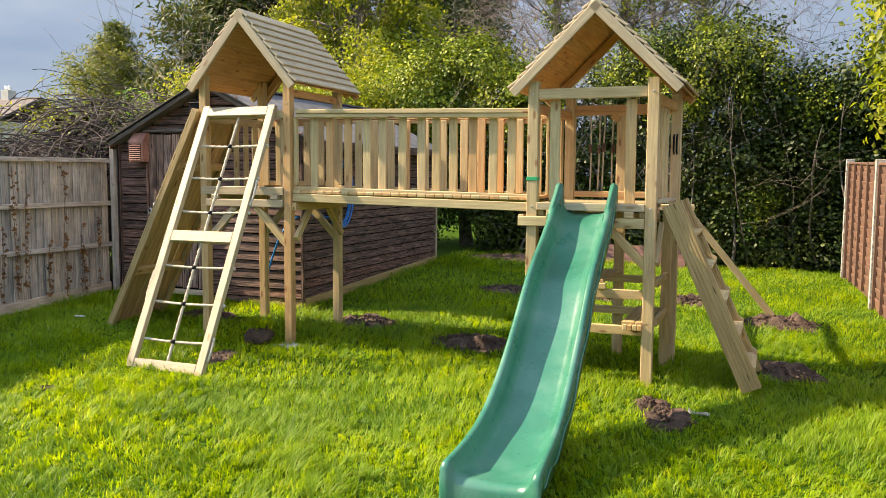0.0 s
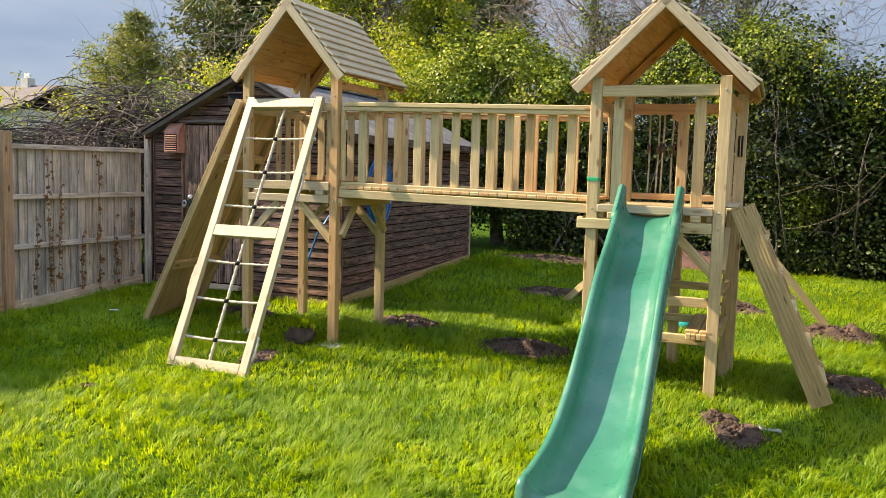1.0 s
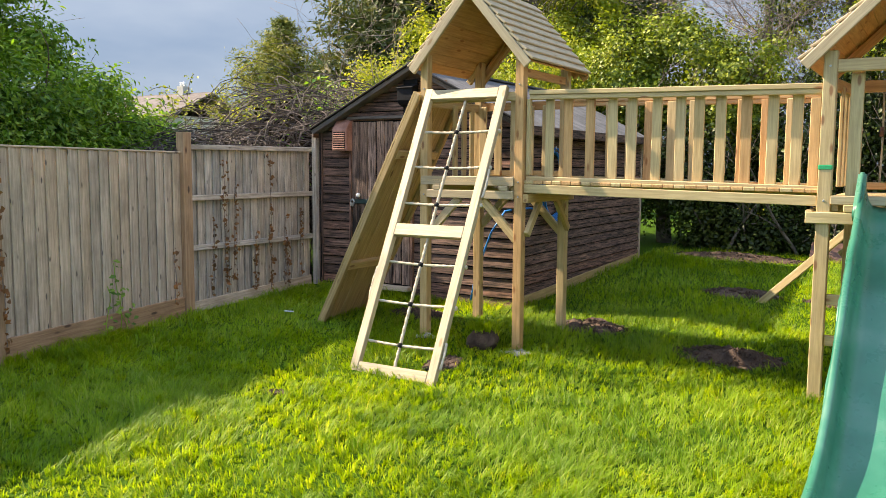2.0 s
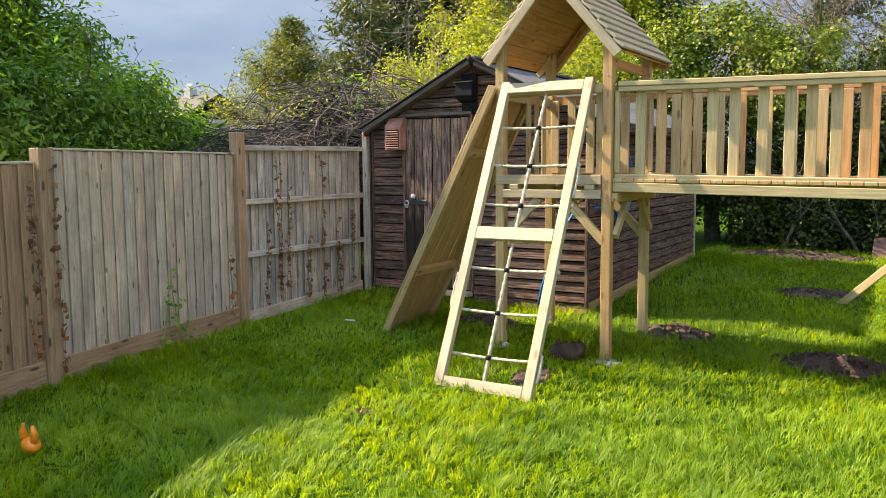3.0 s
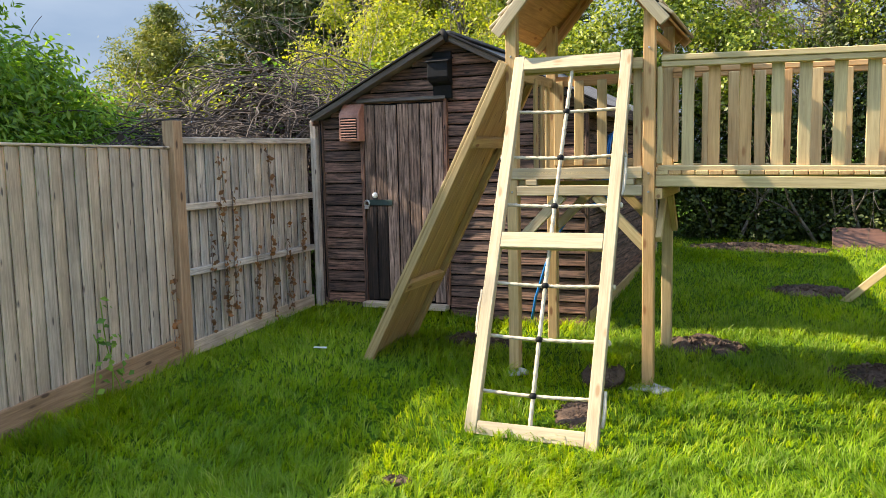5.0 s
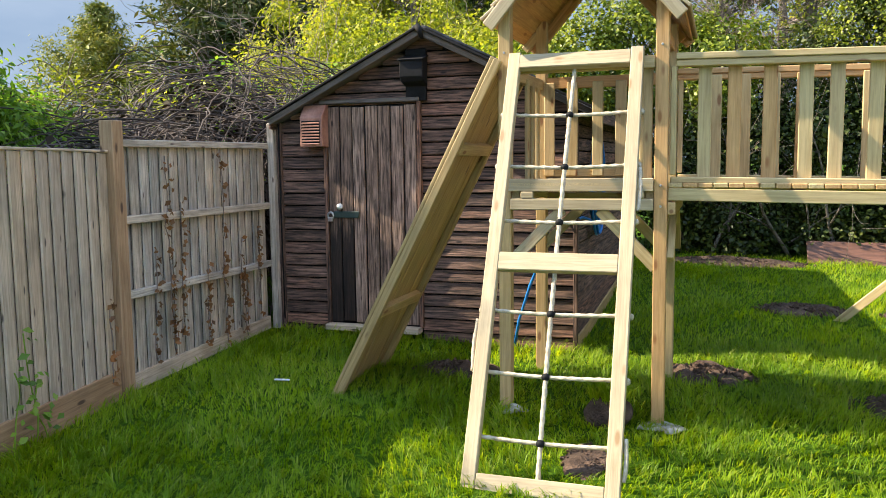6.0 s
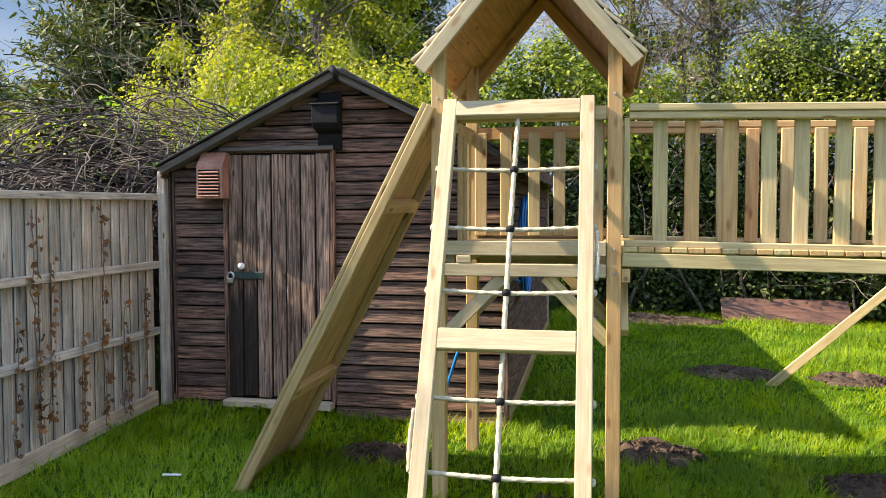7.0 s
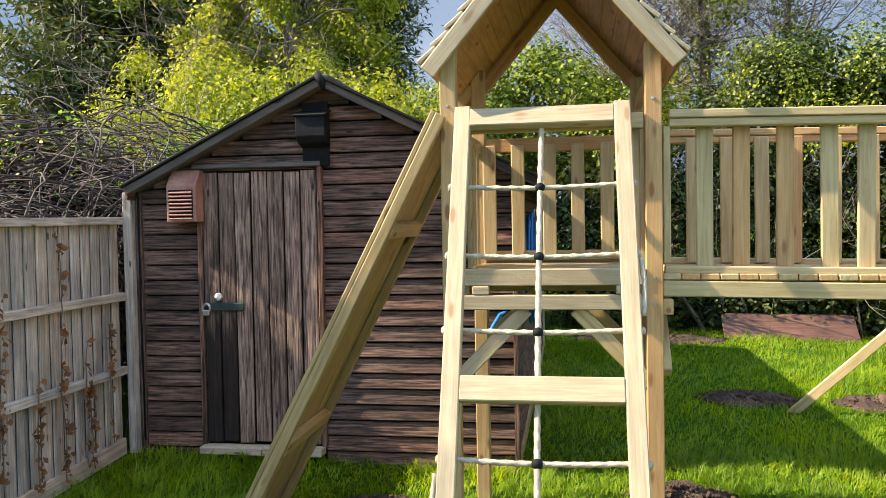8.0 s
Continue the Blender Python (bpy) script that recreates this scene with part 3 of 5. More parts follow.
# ---- fences ----
def fence_left():
    posts = [((-5.18, 3.985), 1.845, 0.105), ((-5.36, 5.885), 2.005, 0.095), ((-5.315, 7.65), 2.06, 0.055)]
    f = thing("fence", "silvered featheredge garden fence with brown posts and climbing dead ivy", "fence", kind="structure")
    for (x, y), top, w in posts:
        p = bar("post", (x, y, gz(x, y) - 0.3), (x, y, top), w, w, M_fencepost if top < 2.03 else M_fencegrey, f)
    def panel(a, b, za, zb, outside, n, rails, cap, gravel=0.15, mat=M_fence, sink=0.0):
        a, b = Vector((*a, 0)), Vector((*b, 0))
        way = (b - a).normalized()
        nrm = Vector((way.y, -way.x, 0))        # towards the garden
        rr = random.Random(int(100 * za))
        for k in range(n):
            g = (k + 0.5) / n
            p = a + (b - a) * g + nrm * outside
            lo = float(gz(p.x, p.y)) + gravel + 0.01 + sink
            hi = za + (zb - za) * g + rr.uniform(-0.004, 0.004)
            w = (b - a).length / n
            up = nrm + way * 0.2
            bar("board", (p.x, p.y, lo), (p.x, p.y, hi), w * 1.12, 0.013, mat, f, up=up)
        for z0, z1 in rails:
            p, q = a + nrm * (outside + 0.03), b + nrm * (outside + 0.03)
            bar("rail", (p.x, p.y, z0), (q.x, q.y, z1), 0.04, 0.05, mat, f)
        if cap:
            p, q = a + nrm * (outside + 0.012), b + nrm * (outside + 0.012)
            bar("cap_rail", (p.x, p.y, za + 0.012), (q.x, q.y, zb + 0.012), 0.07, 0.045, mat, f)
        else:
            p, q = a + nrm * outside, b + nrm * outside
            bar("cap_rail", (p.x, p.y, za + 0.008), (q.x, q.y, zb + 0.008), 0.035, 0.016, M_fence, f)
        ga, gb = float(gz(a.x, a.y)), float(gz(b.x, b.y))
        p, q = a + nrm * (outside + 0.012), b + nrm * (outside + 0.012)
        bar("gravel_board", (p.x, p.y, ga + gravel / 2), (q.x, q.y, gb + gravel / 2), 0.026, gravel + 0.05, M_fencepost if mat != M_fencegrey else M_fence, f, label="gravel board along the grass")
    panel((-5.195, 4.045), (-5.37, 5.83), 1.832, 1.816, 0.012, 18, (), False)
    panel((-5.37, 5.95), (-5.36, 7.62), 1.862, 1.872, -0.02, 17, ((1.41, 1.413), (0.95, 0.953)), True, 0.075, M_fencegrey)
    panel((-5.02, 1.2), (-5.195, 3.925), 1.70, 1.745, 0.012, 25, (), False, mat=M_fencepost)
    return f


fence_left()


def fence_right():
    f = thing("fence", "red-brown panel fence between pale concrete posts", "fence", kind="structure")
    ys = [12.32, 10.28, 8.4, 6.5, 4.6, 2.7, 0.8]
    xs = [2.50, 2.62, 2.74, 2.86, 2.98, 3.1, 3.2]
    for x, y in zip(xs, ys):
        bar("post", (x, y, gz(x, y) - 0.2), (x, y, 1.99 - 0.02 * (12.3 - y)), 0.10, 0.10, M_concrete, f, label="pale concrete fence post")
    for k in range(len(ys) - 1):
        a, b = Vector((xs[k], ys[k], 0)), Vector((xs[k + 1], ys[k + 1], 0))
        way = (b - a).normalized()
        z0, top = float(gz(a.x, a.y)) + 0.02, 1.93 - 0.02 * (12.3 - ys[k])
        n = 14
        for j in range(n):
            za = z0 + (top - z0) * (j + 0.5) / n
            bar("board", a + way * 0.06 + Vector((0, 0, za)), b - way * 0.06 + Vector((0, 0, za - 0.04)), 0.012, (top - z0) / n * 1.25, M_redfence, f, roll=8)
        for j in range(5):
            p = a + (b - a) * (0.06 + 0.22 * j)
            bar("batten", (p.x - 0.025, p.y, z0), (p.x - 0.025, p.y, top), 0.035, 0.025, M_redfence, f)
        bar("cap_rail", a + way * 0.05 + Vector((0, 0, top + 0.01)), b - way * 0.05 + Vector((0, 0, top - 0.03)), 0.06, 0.03, M_redfence, f)


fence_right()


# ---- climbing frame ----
def gable_roof(parent, xc, half, y0, y1, z_ridge, z_eave, thick=0.07):
    """Two slopes of overlapping boards on rafters, with a bargeboard on each gable edge."""
    for s in (-1, 1):
        top, low = Vector((xc, 0, z_ridge)), Vector((xc + s * half, 0, z_eave))
        way = (low - top).normalized()
        nrm = Vector((way.z * s * -1, 0, way.x * s)).normalized()
        if nrm.z < 0:
            nrm = -nrm
        length = (low - top).length
        n = 9
        for k in range(n):
            c = top + way * (length * (k + 0.5) / n) + nrm * (0.016 + 0.004)
            w = length / n
            lean = (nrm - way * 0.19).normalized()
            bar("roof_board", (c.x, y0 + 0.006 + 0.005 * (k % 2), c.z), (c.x, y1 - 0.004 * (k % 3), c.z), w * 1.14, 0.018, M_pale, parent, up=lean)
            c = c - nrm * 0.022
            bar("roof_lining", (c.x, y0 + 0.03, c.z), (c.x, y1 - 0.03, c.z), w * 0.995, 0.012, M_orange, parent, up=nrm)
        for y in (y0 + 0.014, y1 - 0.014):
            a, b = top - nrm * 0.027 - way * 0.012, low - nrm * 0.027 + way * 0.012
            bar("bargeboard", (a.x, y, a.z), (b.x, y, b.z), 0.028, 0.068, M_pale if y < y0 + 0.1 else M_orange, parent, up=nrm)
        if s > 0:
            bar("ridge_board", (xc, y0 + 0.012, z_ridge - 0.012), (xc, y1 - 0.012, z_ridge - 0.012), 0.05, 0.05, M_pale, parent, up=(0.7, 0, 0.7))
        a, b = top - nrm * 0.055 + way * 0.05, low - nrm * 0.055 - way * 0.03
        bar("rafter", (a.x, y1 - 0.10, a.z), (b.x, y1 - 0.10, b.z), 0.045, 0.06, M_orange, parent, up=nrm)


def screw(parent, x, y, z):
    bm = bmesh.new()
    bmesh.ops.create_cone(bm, cap_ends=True, segments=8, radius1=0.008, radius2=0.005, depth=0.006, matrix=Matrix.Translation((x, y, z)) @ Matrix.Rotation(radians(90), 4, "X"))
    part("bolt", bm, M_steel, parent)


def left_tower():
    t = thing("play_tower", "new pine play tower with a board roof and open deck", "climbing frame", "climbing frame")
    xl, xr, yf, yb, w = -3.085, -2.241, 6.37, 7.21, 0.068
    for x, y, top in ((xl, yf, 2.60), (xr, yf, 2.56), (xl + 0.03, yb, 2.625), (xr, yb, 2.56)):
        bar("post", (x, y, gz(x, y) - 0.25), (x, y, top), w, w + 0.004, M_pine if (x, y) != (xr, yf) else M_orange, t)
    # deck: joists, edge boards and planks
    for y in (yf - 0.045, yb + 0.045):
        bar("deck_edge", (xl - 0.02, y + (0.012 if y < yf else 0), 1.605), (xr - 0.036, y + (0.012 if y < yf else 0), 1.605), 0.022, 0.070, M_pale, t)
        bar("beam", (xl + 0.036, y + 0.012, 1.500), (xr - 0.036, y + 0.012, 1.500), 0.045, 0.062, M_pale, t)
        for x in (xl + 0.13, xr - 0.12):
            bar("packer", (x - 0.035, y + 0.014, 1.551), (x + 0.035, y + 0.014, 1.551), 0.05, 0.036, M_pale, t)
    for k in range(9):
        y = yf + 0.0 + (yb - yf) * k / 8
        bar("deck_plank", (xl + 0.036, y, 1.607), (xr - 0.036, y, 1.607), 0.088, 0.026, M_pine, t)
    for x in (xl + 0.055, xr - 0.058):
        bar("joist", (x, yf, 1.54), (x, yb, 1.54), 0.045, 0.06, M_pine, t)
    # knee braces
    for y in (yf - 0.01, yb + 0.01):
        bar("brace", (xl + 0.02, y, 1.16), (xl + 0.32, y, 1.47), 0.040, 0.062, M_pale, t)
        bar("brace", (xr - 0.02, y, 1.16), (xr - 0.32, y, 1.47), 0.040, 0.062, M_pine, t)
    # cross beam that carries the bridge, with its braces
    bar("bridge_bearer", (xr + 0.055, yf - 0.02, 1.478), (xr + 0.055, yb + 0.05, 1.478), 0.042, 0.065, M_pine, t)
    bar("brace", (xr + 0.052, yf + 0.02, 1.20), (xr + 0.052, yf + 0.25, 1.45), 0.038, 0.055, M_pine, t)
    bar("brace", (xr + 0.052, yb - 0.02, 1.20), (xr + 0.052, yb - 0.27, 1.45), 0.038, 0.055, M_pine, t)
    # rails and balusters
    bar("top_rail", (xl + 0.036, yf, 2.245), (xr - 0.036, yf, 2.245), 0.045, 0.065, M_pine, t)
    bar("top_rail", (xl + 0.05, yb, 2.235), (xr - 0.036, yb, 2.235), 0.045, 0.07, M_orange, t)
    bar("top_rail", (xl, yf + 0.036, 2.225), (xl + 0.02, yb - 0.036, 2.225), 0.045, 0.065, M_pine, t)
    bar("bottom_rail", (xl + 0.05, yb, 1.66), (xr - 0.036, yb, 1.66), 0.04, 0.05, M_pine, t)
    bar("cross_tie", (xr, yf + 0.036, 2.425), (xr, yb - 0.036, 2.425), 0.03, 0.062, M_orange, t)
    bar("post_brace", (xl - 0.08, yb - 0.01, 2.45), (xl + 0.005, yb - 0.01, 2.545), 0.04, 0.05, M_pine, t)
    for x in (-3.0, -2.852, -2.69, -2.545, -2.397):
        bar("baluster", (x, yb - 0.032, 1.64), (x, yb - 0.032, 2.235), 0.068, 0.02, M_pine, t)
    for y in (6.78, 6.93, 7.07):
        bar("baluster", (xl + 0.03, y, 1.62), (xl + 0.03, y, 2.225), 0.02, 0.066, M_pine, t)
    bar("baluster", (xr - 0.075, yf + 0.03, 1.62), (xr - 0.075, yf + 0.03, 2.23), 0.05, 0.02, M_pine, t)
    gable_roof(t, -2.650, 0.522, 6.255, 7.43, 3.098, 2.488)
    for z in (2.33, 1.60, 1.49):
        screw(t, xr, yf - 0.038, z)
        screw(t, xl, yf - 0.038, z)
    return t


def right_tower():
    t = thing("play_tower", "new pine play tower above a slide, with seats below", "climbing frame", "climbing frame")
    xl, xr, yf, yb, w = -0.130, 0.735, 6.37, 7.22, 0.078
    for x, y, top in ((xl, yf, 2.44), (xr, yf, 2.44), (xl + 0.085, yb, 2.44), (xr + 0.075, yb, 2.40)):
        bar("post", (x, y, gz(x, y) - 0.25), (x, y, top), w, w, M_pine, t)
    bar("tag", (xl - 0.0005, yf - 0.001, 1.712), (xl - 0.0005, yf - 0.001, 1.742), 0.083, 0.083, M_tag, t, label="green tape round the post")
    bar("post", (0.378, yb + 0.02, gz(0.38, yb) - 0.2), (0.378, yb + 0.02, 2.25), 0.078, 0.07, M_pine, t)
    bar("post", (xr + 0.05, 7.0, gz(0.8, 7.0) - 0.2), (xr + 0.05, 7.0, 1.52), 0.07, 0.075, M_green_pine, t)
    bar("front_tie", (xl + 0.04, yf - 0.01, 2.345), (xr - 0.04, yf - 0.01, 2.345), 0.05, 0.076, M_pine, t)
    bar("side_tie", (xr + 0.01, yf + 0.04, 2.30), (xr + 0.06, yb - 0.04, 2.30), 0.045, 0.07, M_orange, t)
    bar("side_tie", (xl + 0.01, yf + 0.04, 2.245), (xl + 0.08, yb - 0.04, 2.245), 0.045, 0.07, M_orange, t)
    bar("back_rail", (xl + 0.125, yb, 2.288), (xr + 0.04, yb, 2.288), 0.05, 0.08, M_orange, t)
    bar("back_rail", (xl + 0.125, yb, 1.60), (xr + 0.04, yb, 1.60), 0.045, 0.05, M_orange, t)
    bar("strap", (0.30, yb + 0.0, 2.245), (0.36, yb, 2.20), 0.05, 0.05, M_orange, t)
    # balusters beside the slide opening and on the flanks
    for x in (0.02, 0.575):
        bar("baluster", (x, yf + 0.045, 1.55), (x, yf + 0.045, 2.30), 0.075, 0.022, M_pine, t)
    for y in (6.60, 6.82, 7.02):
        bar("baluster", (xr + 0.025, y, 1.56), (xr + 0.025, y, 2.28), 0.022, 0.068, M_pine, t)
    for y in (6.62, 6.85, 7.04):
        bar("baluster", (xl + 0.05, y, 1.60), (xl + 0.05, y, 2.24), 0.022, 0.066, M_pine, t)
    # deck
    for y in (yf - 0.045, yb + 0.045):
        bar("deck_edge", (xl + 0.04, y + 0.008, 1.525), (xr - 0.04, y + 0.008, 1.525), 0.024, 0.055, M_pale, t)
        bar("beam", (xl - 0.10, y + 0.012, 1.413), (xr - 0.04, y + 0.012, 1.413), 0.045, 0.072, M_pine, t)
        for x in (xl + 0.15, xr - 0.15):
            bar("packer", (x - 0.035, y + 0.014, 1.475), (x + 0.035, y + 0.014, 1.475), 0.05, 0.046, M_pine, t)
    for k in range(9):
        y = yf + (yb - yf) * k / 8
        bar("deck_plank", (xl + 0.04, y, 1.54), (xr - 0.04, y, 1.54), 0.088, 0.024, M_pine, t)
    for x in (xl + 0.06, xr - 0.06):
        bar("joist", (x, yf, 1.475), (x, yb, 1.475), 0.045, 0.045, M_pine, t)
    bar("brace", (xr - 0.02, yf - 0.012, 1.10), (xr - 0.31, yf - 0.012, 1.39), 0.04, 0.062, M_pine, t)
    bar("brace", (xl + 0.03, yb, 1.10), (xl + 0.33, yb, 1.39), 0.04, 0.062, M_pine, t)
    bar("brace", (xr + 0.045, yf + 0.02, 1.12), (xr + 0.045, yf + 0.28, 1.40), 0.035, 0.05, M_pine, t)
    # bench rails and seats below the deck
    for z in (0.897, 0.634):
        bar("bench_rail", (xl + 0.04, yf + 0.01, z), (xr - 0.04, yf + 0.01, z), 0.035, 0.066, M_pine, t)
        bar("bench_rail", (xl + 0.12, yb - 0.06, z + 0.02), (xr + 0.04, yb - 0.06, z + 0.02), 0.035, 0.06, M_pine, t)
    for k in range(2):
        bar("table_board", (0.255 + 0.105 * k, yf - 0.0, 0.985), (0.255 + 0.105 * k, yb - 0.1, 0.985), 0.10, 0.022, M_green_pine, t)
    bar("table_block", (0.36, yf + 0.0, 0.95), (0.43, yf + 0.0, 0.95), 0.05, 0.045, M_pine, t)
    for k in range(2):
        bar("seat_board", (0.60 + 0.095 * k, yf - 0.04, 0.695), (0.60 + 0.095 * k, yb - 0.12, 0.695), 0.09, 0.024, M_green_pine, t)
    for k in range(4):
        bar("seat_end_block", (0.565 + 0.035 * k, yf - 0.045, 0.668), (0.597 + 0.035 * k, yf - 0.045, 0.668), 0.05, 0.04, M_orange if k % 2 else M_pine, t)
    bar("side_rail", (xr + 0.045, yf + 0.04, 0.70), (xr + 0.05, 6.98, 0.70), 0.035, 0.06, M_green_pine, t)
    bar("side_rail", (xr + 0.045, yf + 0.04, 0.98), (xr + 0.05, 6.98, 0.98), 0.035, 0.05, M_green_pine, t)
    gable_roof(t, 0.325, 0.608, 6.26, 7.36, 2.975, 2.375)
    # hand grip on the back post
    for dx in (0.0, 0.022):
        tube("hand_grip", [(xr + 0.064 + dx, yb - 0.045, 1.93), (xr + 0.064 + dx, yb - 0.085, 1.95), (xr + 0.064 + dx, yb - 0.085, 2.05), (xr + 0.064 + dx, yb - 0.045, 2.08)], 0.008, M_black, t, 6)
    for z in (2.345, 1.52, 1.41):
        screw(t, xr, yf - 0.042, z)
        screw(t, xl, yf - 0.042, z)
    return t


FRONT_SLATS = (-2.03, -1.885, -1.713, -1.54, -1.403, -1.226, -1.06, -0.935, -0.79, -0.628, -0.465, -0.318)
BACK_SLATS = (-1.98, -1.815, -1.652, -1.503, -1.321, -1.148, -0.957, -0.80, -0.63, -0.46, -0.30)


def bridge():
    t = thing("play_bridge", "pine balustraded bridge joining the two play towers", "bridge", "climbing frame")
    a, b = -2.205, -0.172
    sl = -0.012
    def z(x, base):
        return base + sl * (x - a)
    for y, mat in ((6.395, M_pine), (7.165, M_orange)):
        front = y < 7
        yy = y - 0.012 if front else y + 0.012
        bar("side_beam", (a, yy, z(a, 1.553)), (b, yy, z(b, 1.540)), 0.045, 0.066, M_pine, t)
        bar("bottom_rail", (a + 0.01, y, z(a, 1.630)), (b, y, z(b, 1.618)), 0.045, 0.032, M_pine, t)
        bar("top_rail", (a + (0.03 if front else 0), y, z(a, 2.233)), (b, y, z(b, 2.222)), 0.052, 0.034, mat, t)
        bar("hand_rail", (a + (0.03 if front else 0), y - 0.004, z(a, 2.268)), (b, y - 0.004, z(b, 2.255)), 0.062, 0.034, M_pine if front else M_orange, t)
        rr = random.Random(5 if front else 9)
        for x in (FRONT_SLATS if front else BACK_SLATS):
            bar("slat", (x, y + 0.034 if front else y - 0.034, z(x, 1.62)), (x + rr.uniform(-0.004, 0.004), y + 0.034 if front else y - 0.034, z(x, 2.24)), 0.068, 0.02, (M_pine if rr.random() < 0.85 else M_orange) if front else (M_orange if rr.random() < 0.25 else M_pine), t)
        bar("slat", (a + 0.02, y, z(a, 1.655)), (a + 0.02, y, z(a, 2.22)), 0.03, 0.04, M_pine, t)
    n = 27
    for k in range(n):
        x = a + 0.037 + (b - a - 0.07) * k / (n - 1)
        bar("deck_plank", (x, 6.362, z(x, 1.602)), (x, 7.2, z(x, 1.602)), 0.072, 0.026, M_orange if k % 3 else M_pine, t)
    for x in (-1.55, -0.85):
        bar("cross_joist", (x, 6.41, 1.55), (x, 7.15, 1.55), 0.045, 0.05, M_pine, t)
    # bolted end board
    bar("end_bearer", (b - 0.04, 6.33, 1.43), (b - 0.04, 7.2, 1.43), 0.04, 0.06, M_pine, t)
    return t


def on_ladder(f):
    """Centre line of the ladder's slope, 0 at the foot and 1 at the head."""
    return Vector((0, 5.285 + f * (6.335 - 5.285), 0.255 + f * (2.315 - 0.255)))


def rope(name, points, r, parent, step=0.007):
    """A laid rope: three strands twisting round its line."""
    pts = [Vector(p) for p in points]
    fine = []
    for p, q in zip(pts[:-1], pts[1:]):
        n = max(1, int((q - p).length / step))
        fine += [p.lerp(q, k / n) for k in range(n)]
    fine.append(pts[-1])
    verts, faces, sides = [], [], 9
    ref = Vector((0.31, 0.17, 0.93))
    for k, p in enumerate(fine):
        way = (fine[min(k + 1, len(fine) - 1)] - fine[max(k - 1, 0)]).normalized()
        side = way.cross(ref).normalized()
        other = way.cross(side)
        for j in range(sides):
            a = 2 * math.pi * j / sides
            rr = r * (0.90 + 0.15 * math.cos(3 * a + 0.75 * k))
            verts.append(p + rr * (math.cos(a) * side + math.sin(a) * other))
    for k in range(len(fine) - 1):
        for j in range(sides):
            i = (j + 1) % sides
            faces.append((k * sides + j, k * sides + i, (k + 1) * sides + i, (k + 1) * sides + j))
    faces.append(tuple(range(sides))[::-1])
    faces.append(tuple((len(fine) - 1) * sides + j for j in range(sides)))
    return put(name, raw_mesh(name, verts, faces, True), M_rope, parent)


def rope_ladder():
    t = thing("rope_ladder", "leaning pine ladder frame with knotted rope rungs", "ladder", "climbing frame")
    up = Vector((0, -(2.315 - 0.255), 6.335 - 5.285)).normalized()
    for x0, x1 in ((-2.995, -3.018), (-2.352, -2.366)):
        a, b = on_ladder(-0.02), on_ladder(1.0)
        bar("ladder_rail", (x0, a.y, a.z), (x1, b.y, b.z), 0.066, 0.046, M_pale, t, up=up)
    for f0, f1 in ((0.003, 0.037), (0.459, 0.499), (0.958, 0.994)):
        c = on_ladder((f0 + f1) / 2)
        bar("board_rung", (-2.96 - 0.03 * f0, c.y, c.z), (-2.387 - 0.012 * f0, c.y, c.z), 0.045, (f1 - f0) * 2.312, M_pale, t, up=Vector((0, 1.05, 2.06)).normalized())
    rise = (2.315 - 0.255)
    rope_x = lambda f: -2.685 - 0.045 * f + 0.04 * f * f
    pts = [on_ladder(f) + Vector((rope_x(f), 0.028, 0)) for f in np.linspace(0.03, 0.97, 30)]
    rope("rope", pts, 0.0125, t)
    for kz in (1.979, 1.709, 1.437, 1.013, 0.742, 0.470):
        f = (kz - 0.255) / rise
        c = on_ladder(f) + Vector((0, 0.022, 0))
        sag = 0.012
        xs = np.linspace(-3.03, -2.325, 15)
        line = [(x, c.y + 0.006, c.z - sag * (1 - ((x + 2.69) / 0.34) ** 2) + 0.004) for x in xs]
        rope("rope_rung", line, 0.0108, t)
        bm = bmesh.new()
        bmesh.ops.create_uvsphere(bm, u_segments=10, v_segments=7, radius=0.020, matrix=Matrix.Translation((rope_x(f), c.y, c.z - 0.006)) @ Matrix.Diagonal((1.05, 1, 0.95, 1)))
        part("rope_clamp", bm, M_black, t, "black plastic rope clamp", True)
        for x, s in ((-3.026 - 0.032 * f, -1), (-2.317 - 0.014 * f, 1)):
            bm = bmesh.new()
            bmesh.ops.create_icosphere(bm, subdivisions=2, radius=0.015, matrix=Matrix.Translation((x + s * 0.002, c.y, c.z)) @ Matrix.Diagonal((0.8, 1, 1.15, 1)))
            part("rope_knot", bm, M_rope, t, smooth=True)
    # slack rope running outside the rails between the knots
    for s, runs in ((1, ((0.05, 0.13), (0.60, 0.70))), (-1, ((0.24, 0.35),))):
        for f0, f1 in runs:
            line = []
            for g in np.linspace(0, 1, 12):
                f = f0 + (f1 - f0) * g
                p, x = on_ladder(f), (-2.352 - 0.014 * f + 0.043) if s > 0 else (-2.990 - 0.032 * f - 0.043)
                line.append((x + s * 0.007 * math.sin(math.pi * g), p.y - 0.004, p.z))
            rope("slack_rope", line, 0.0105, t, 0.01)
    return t


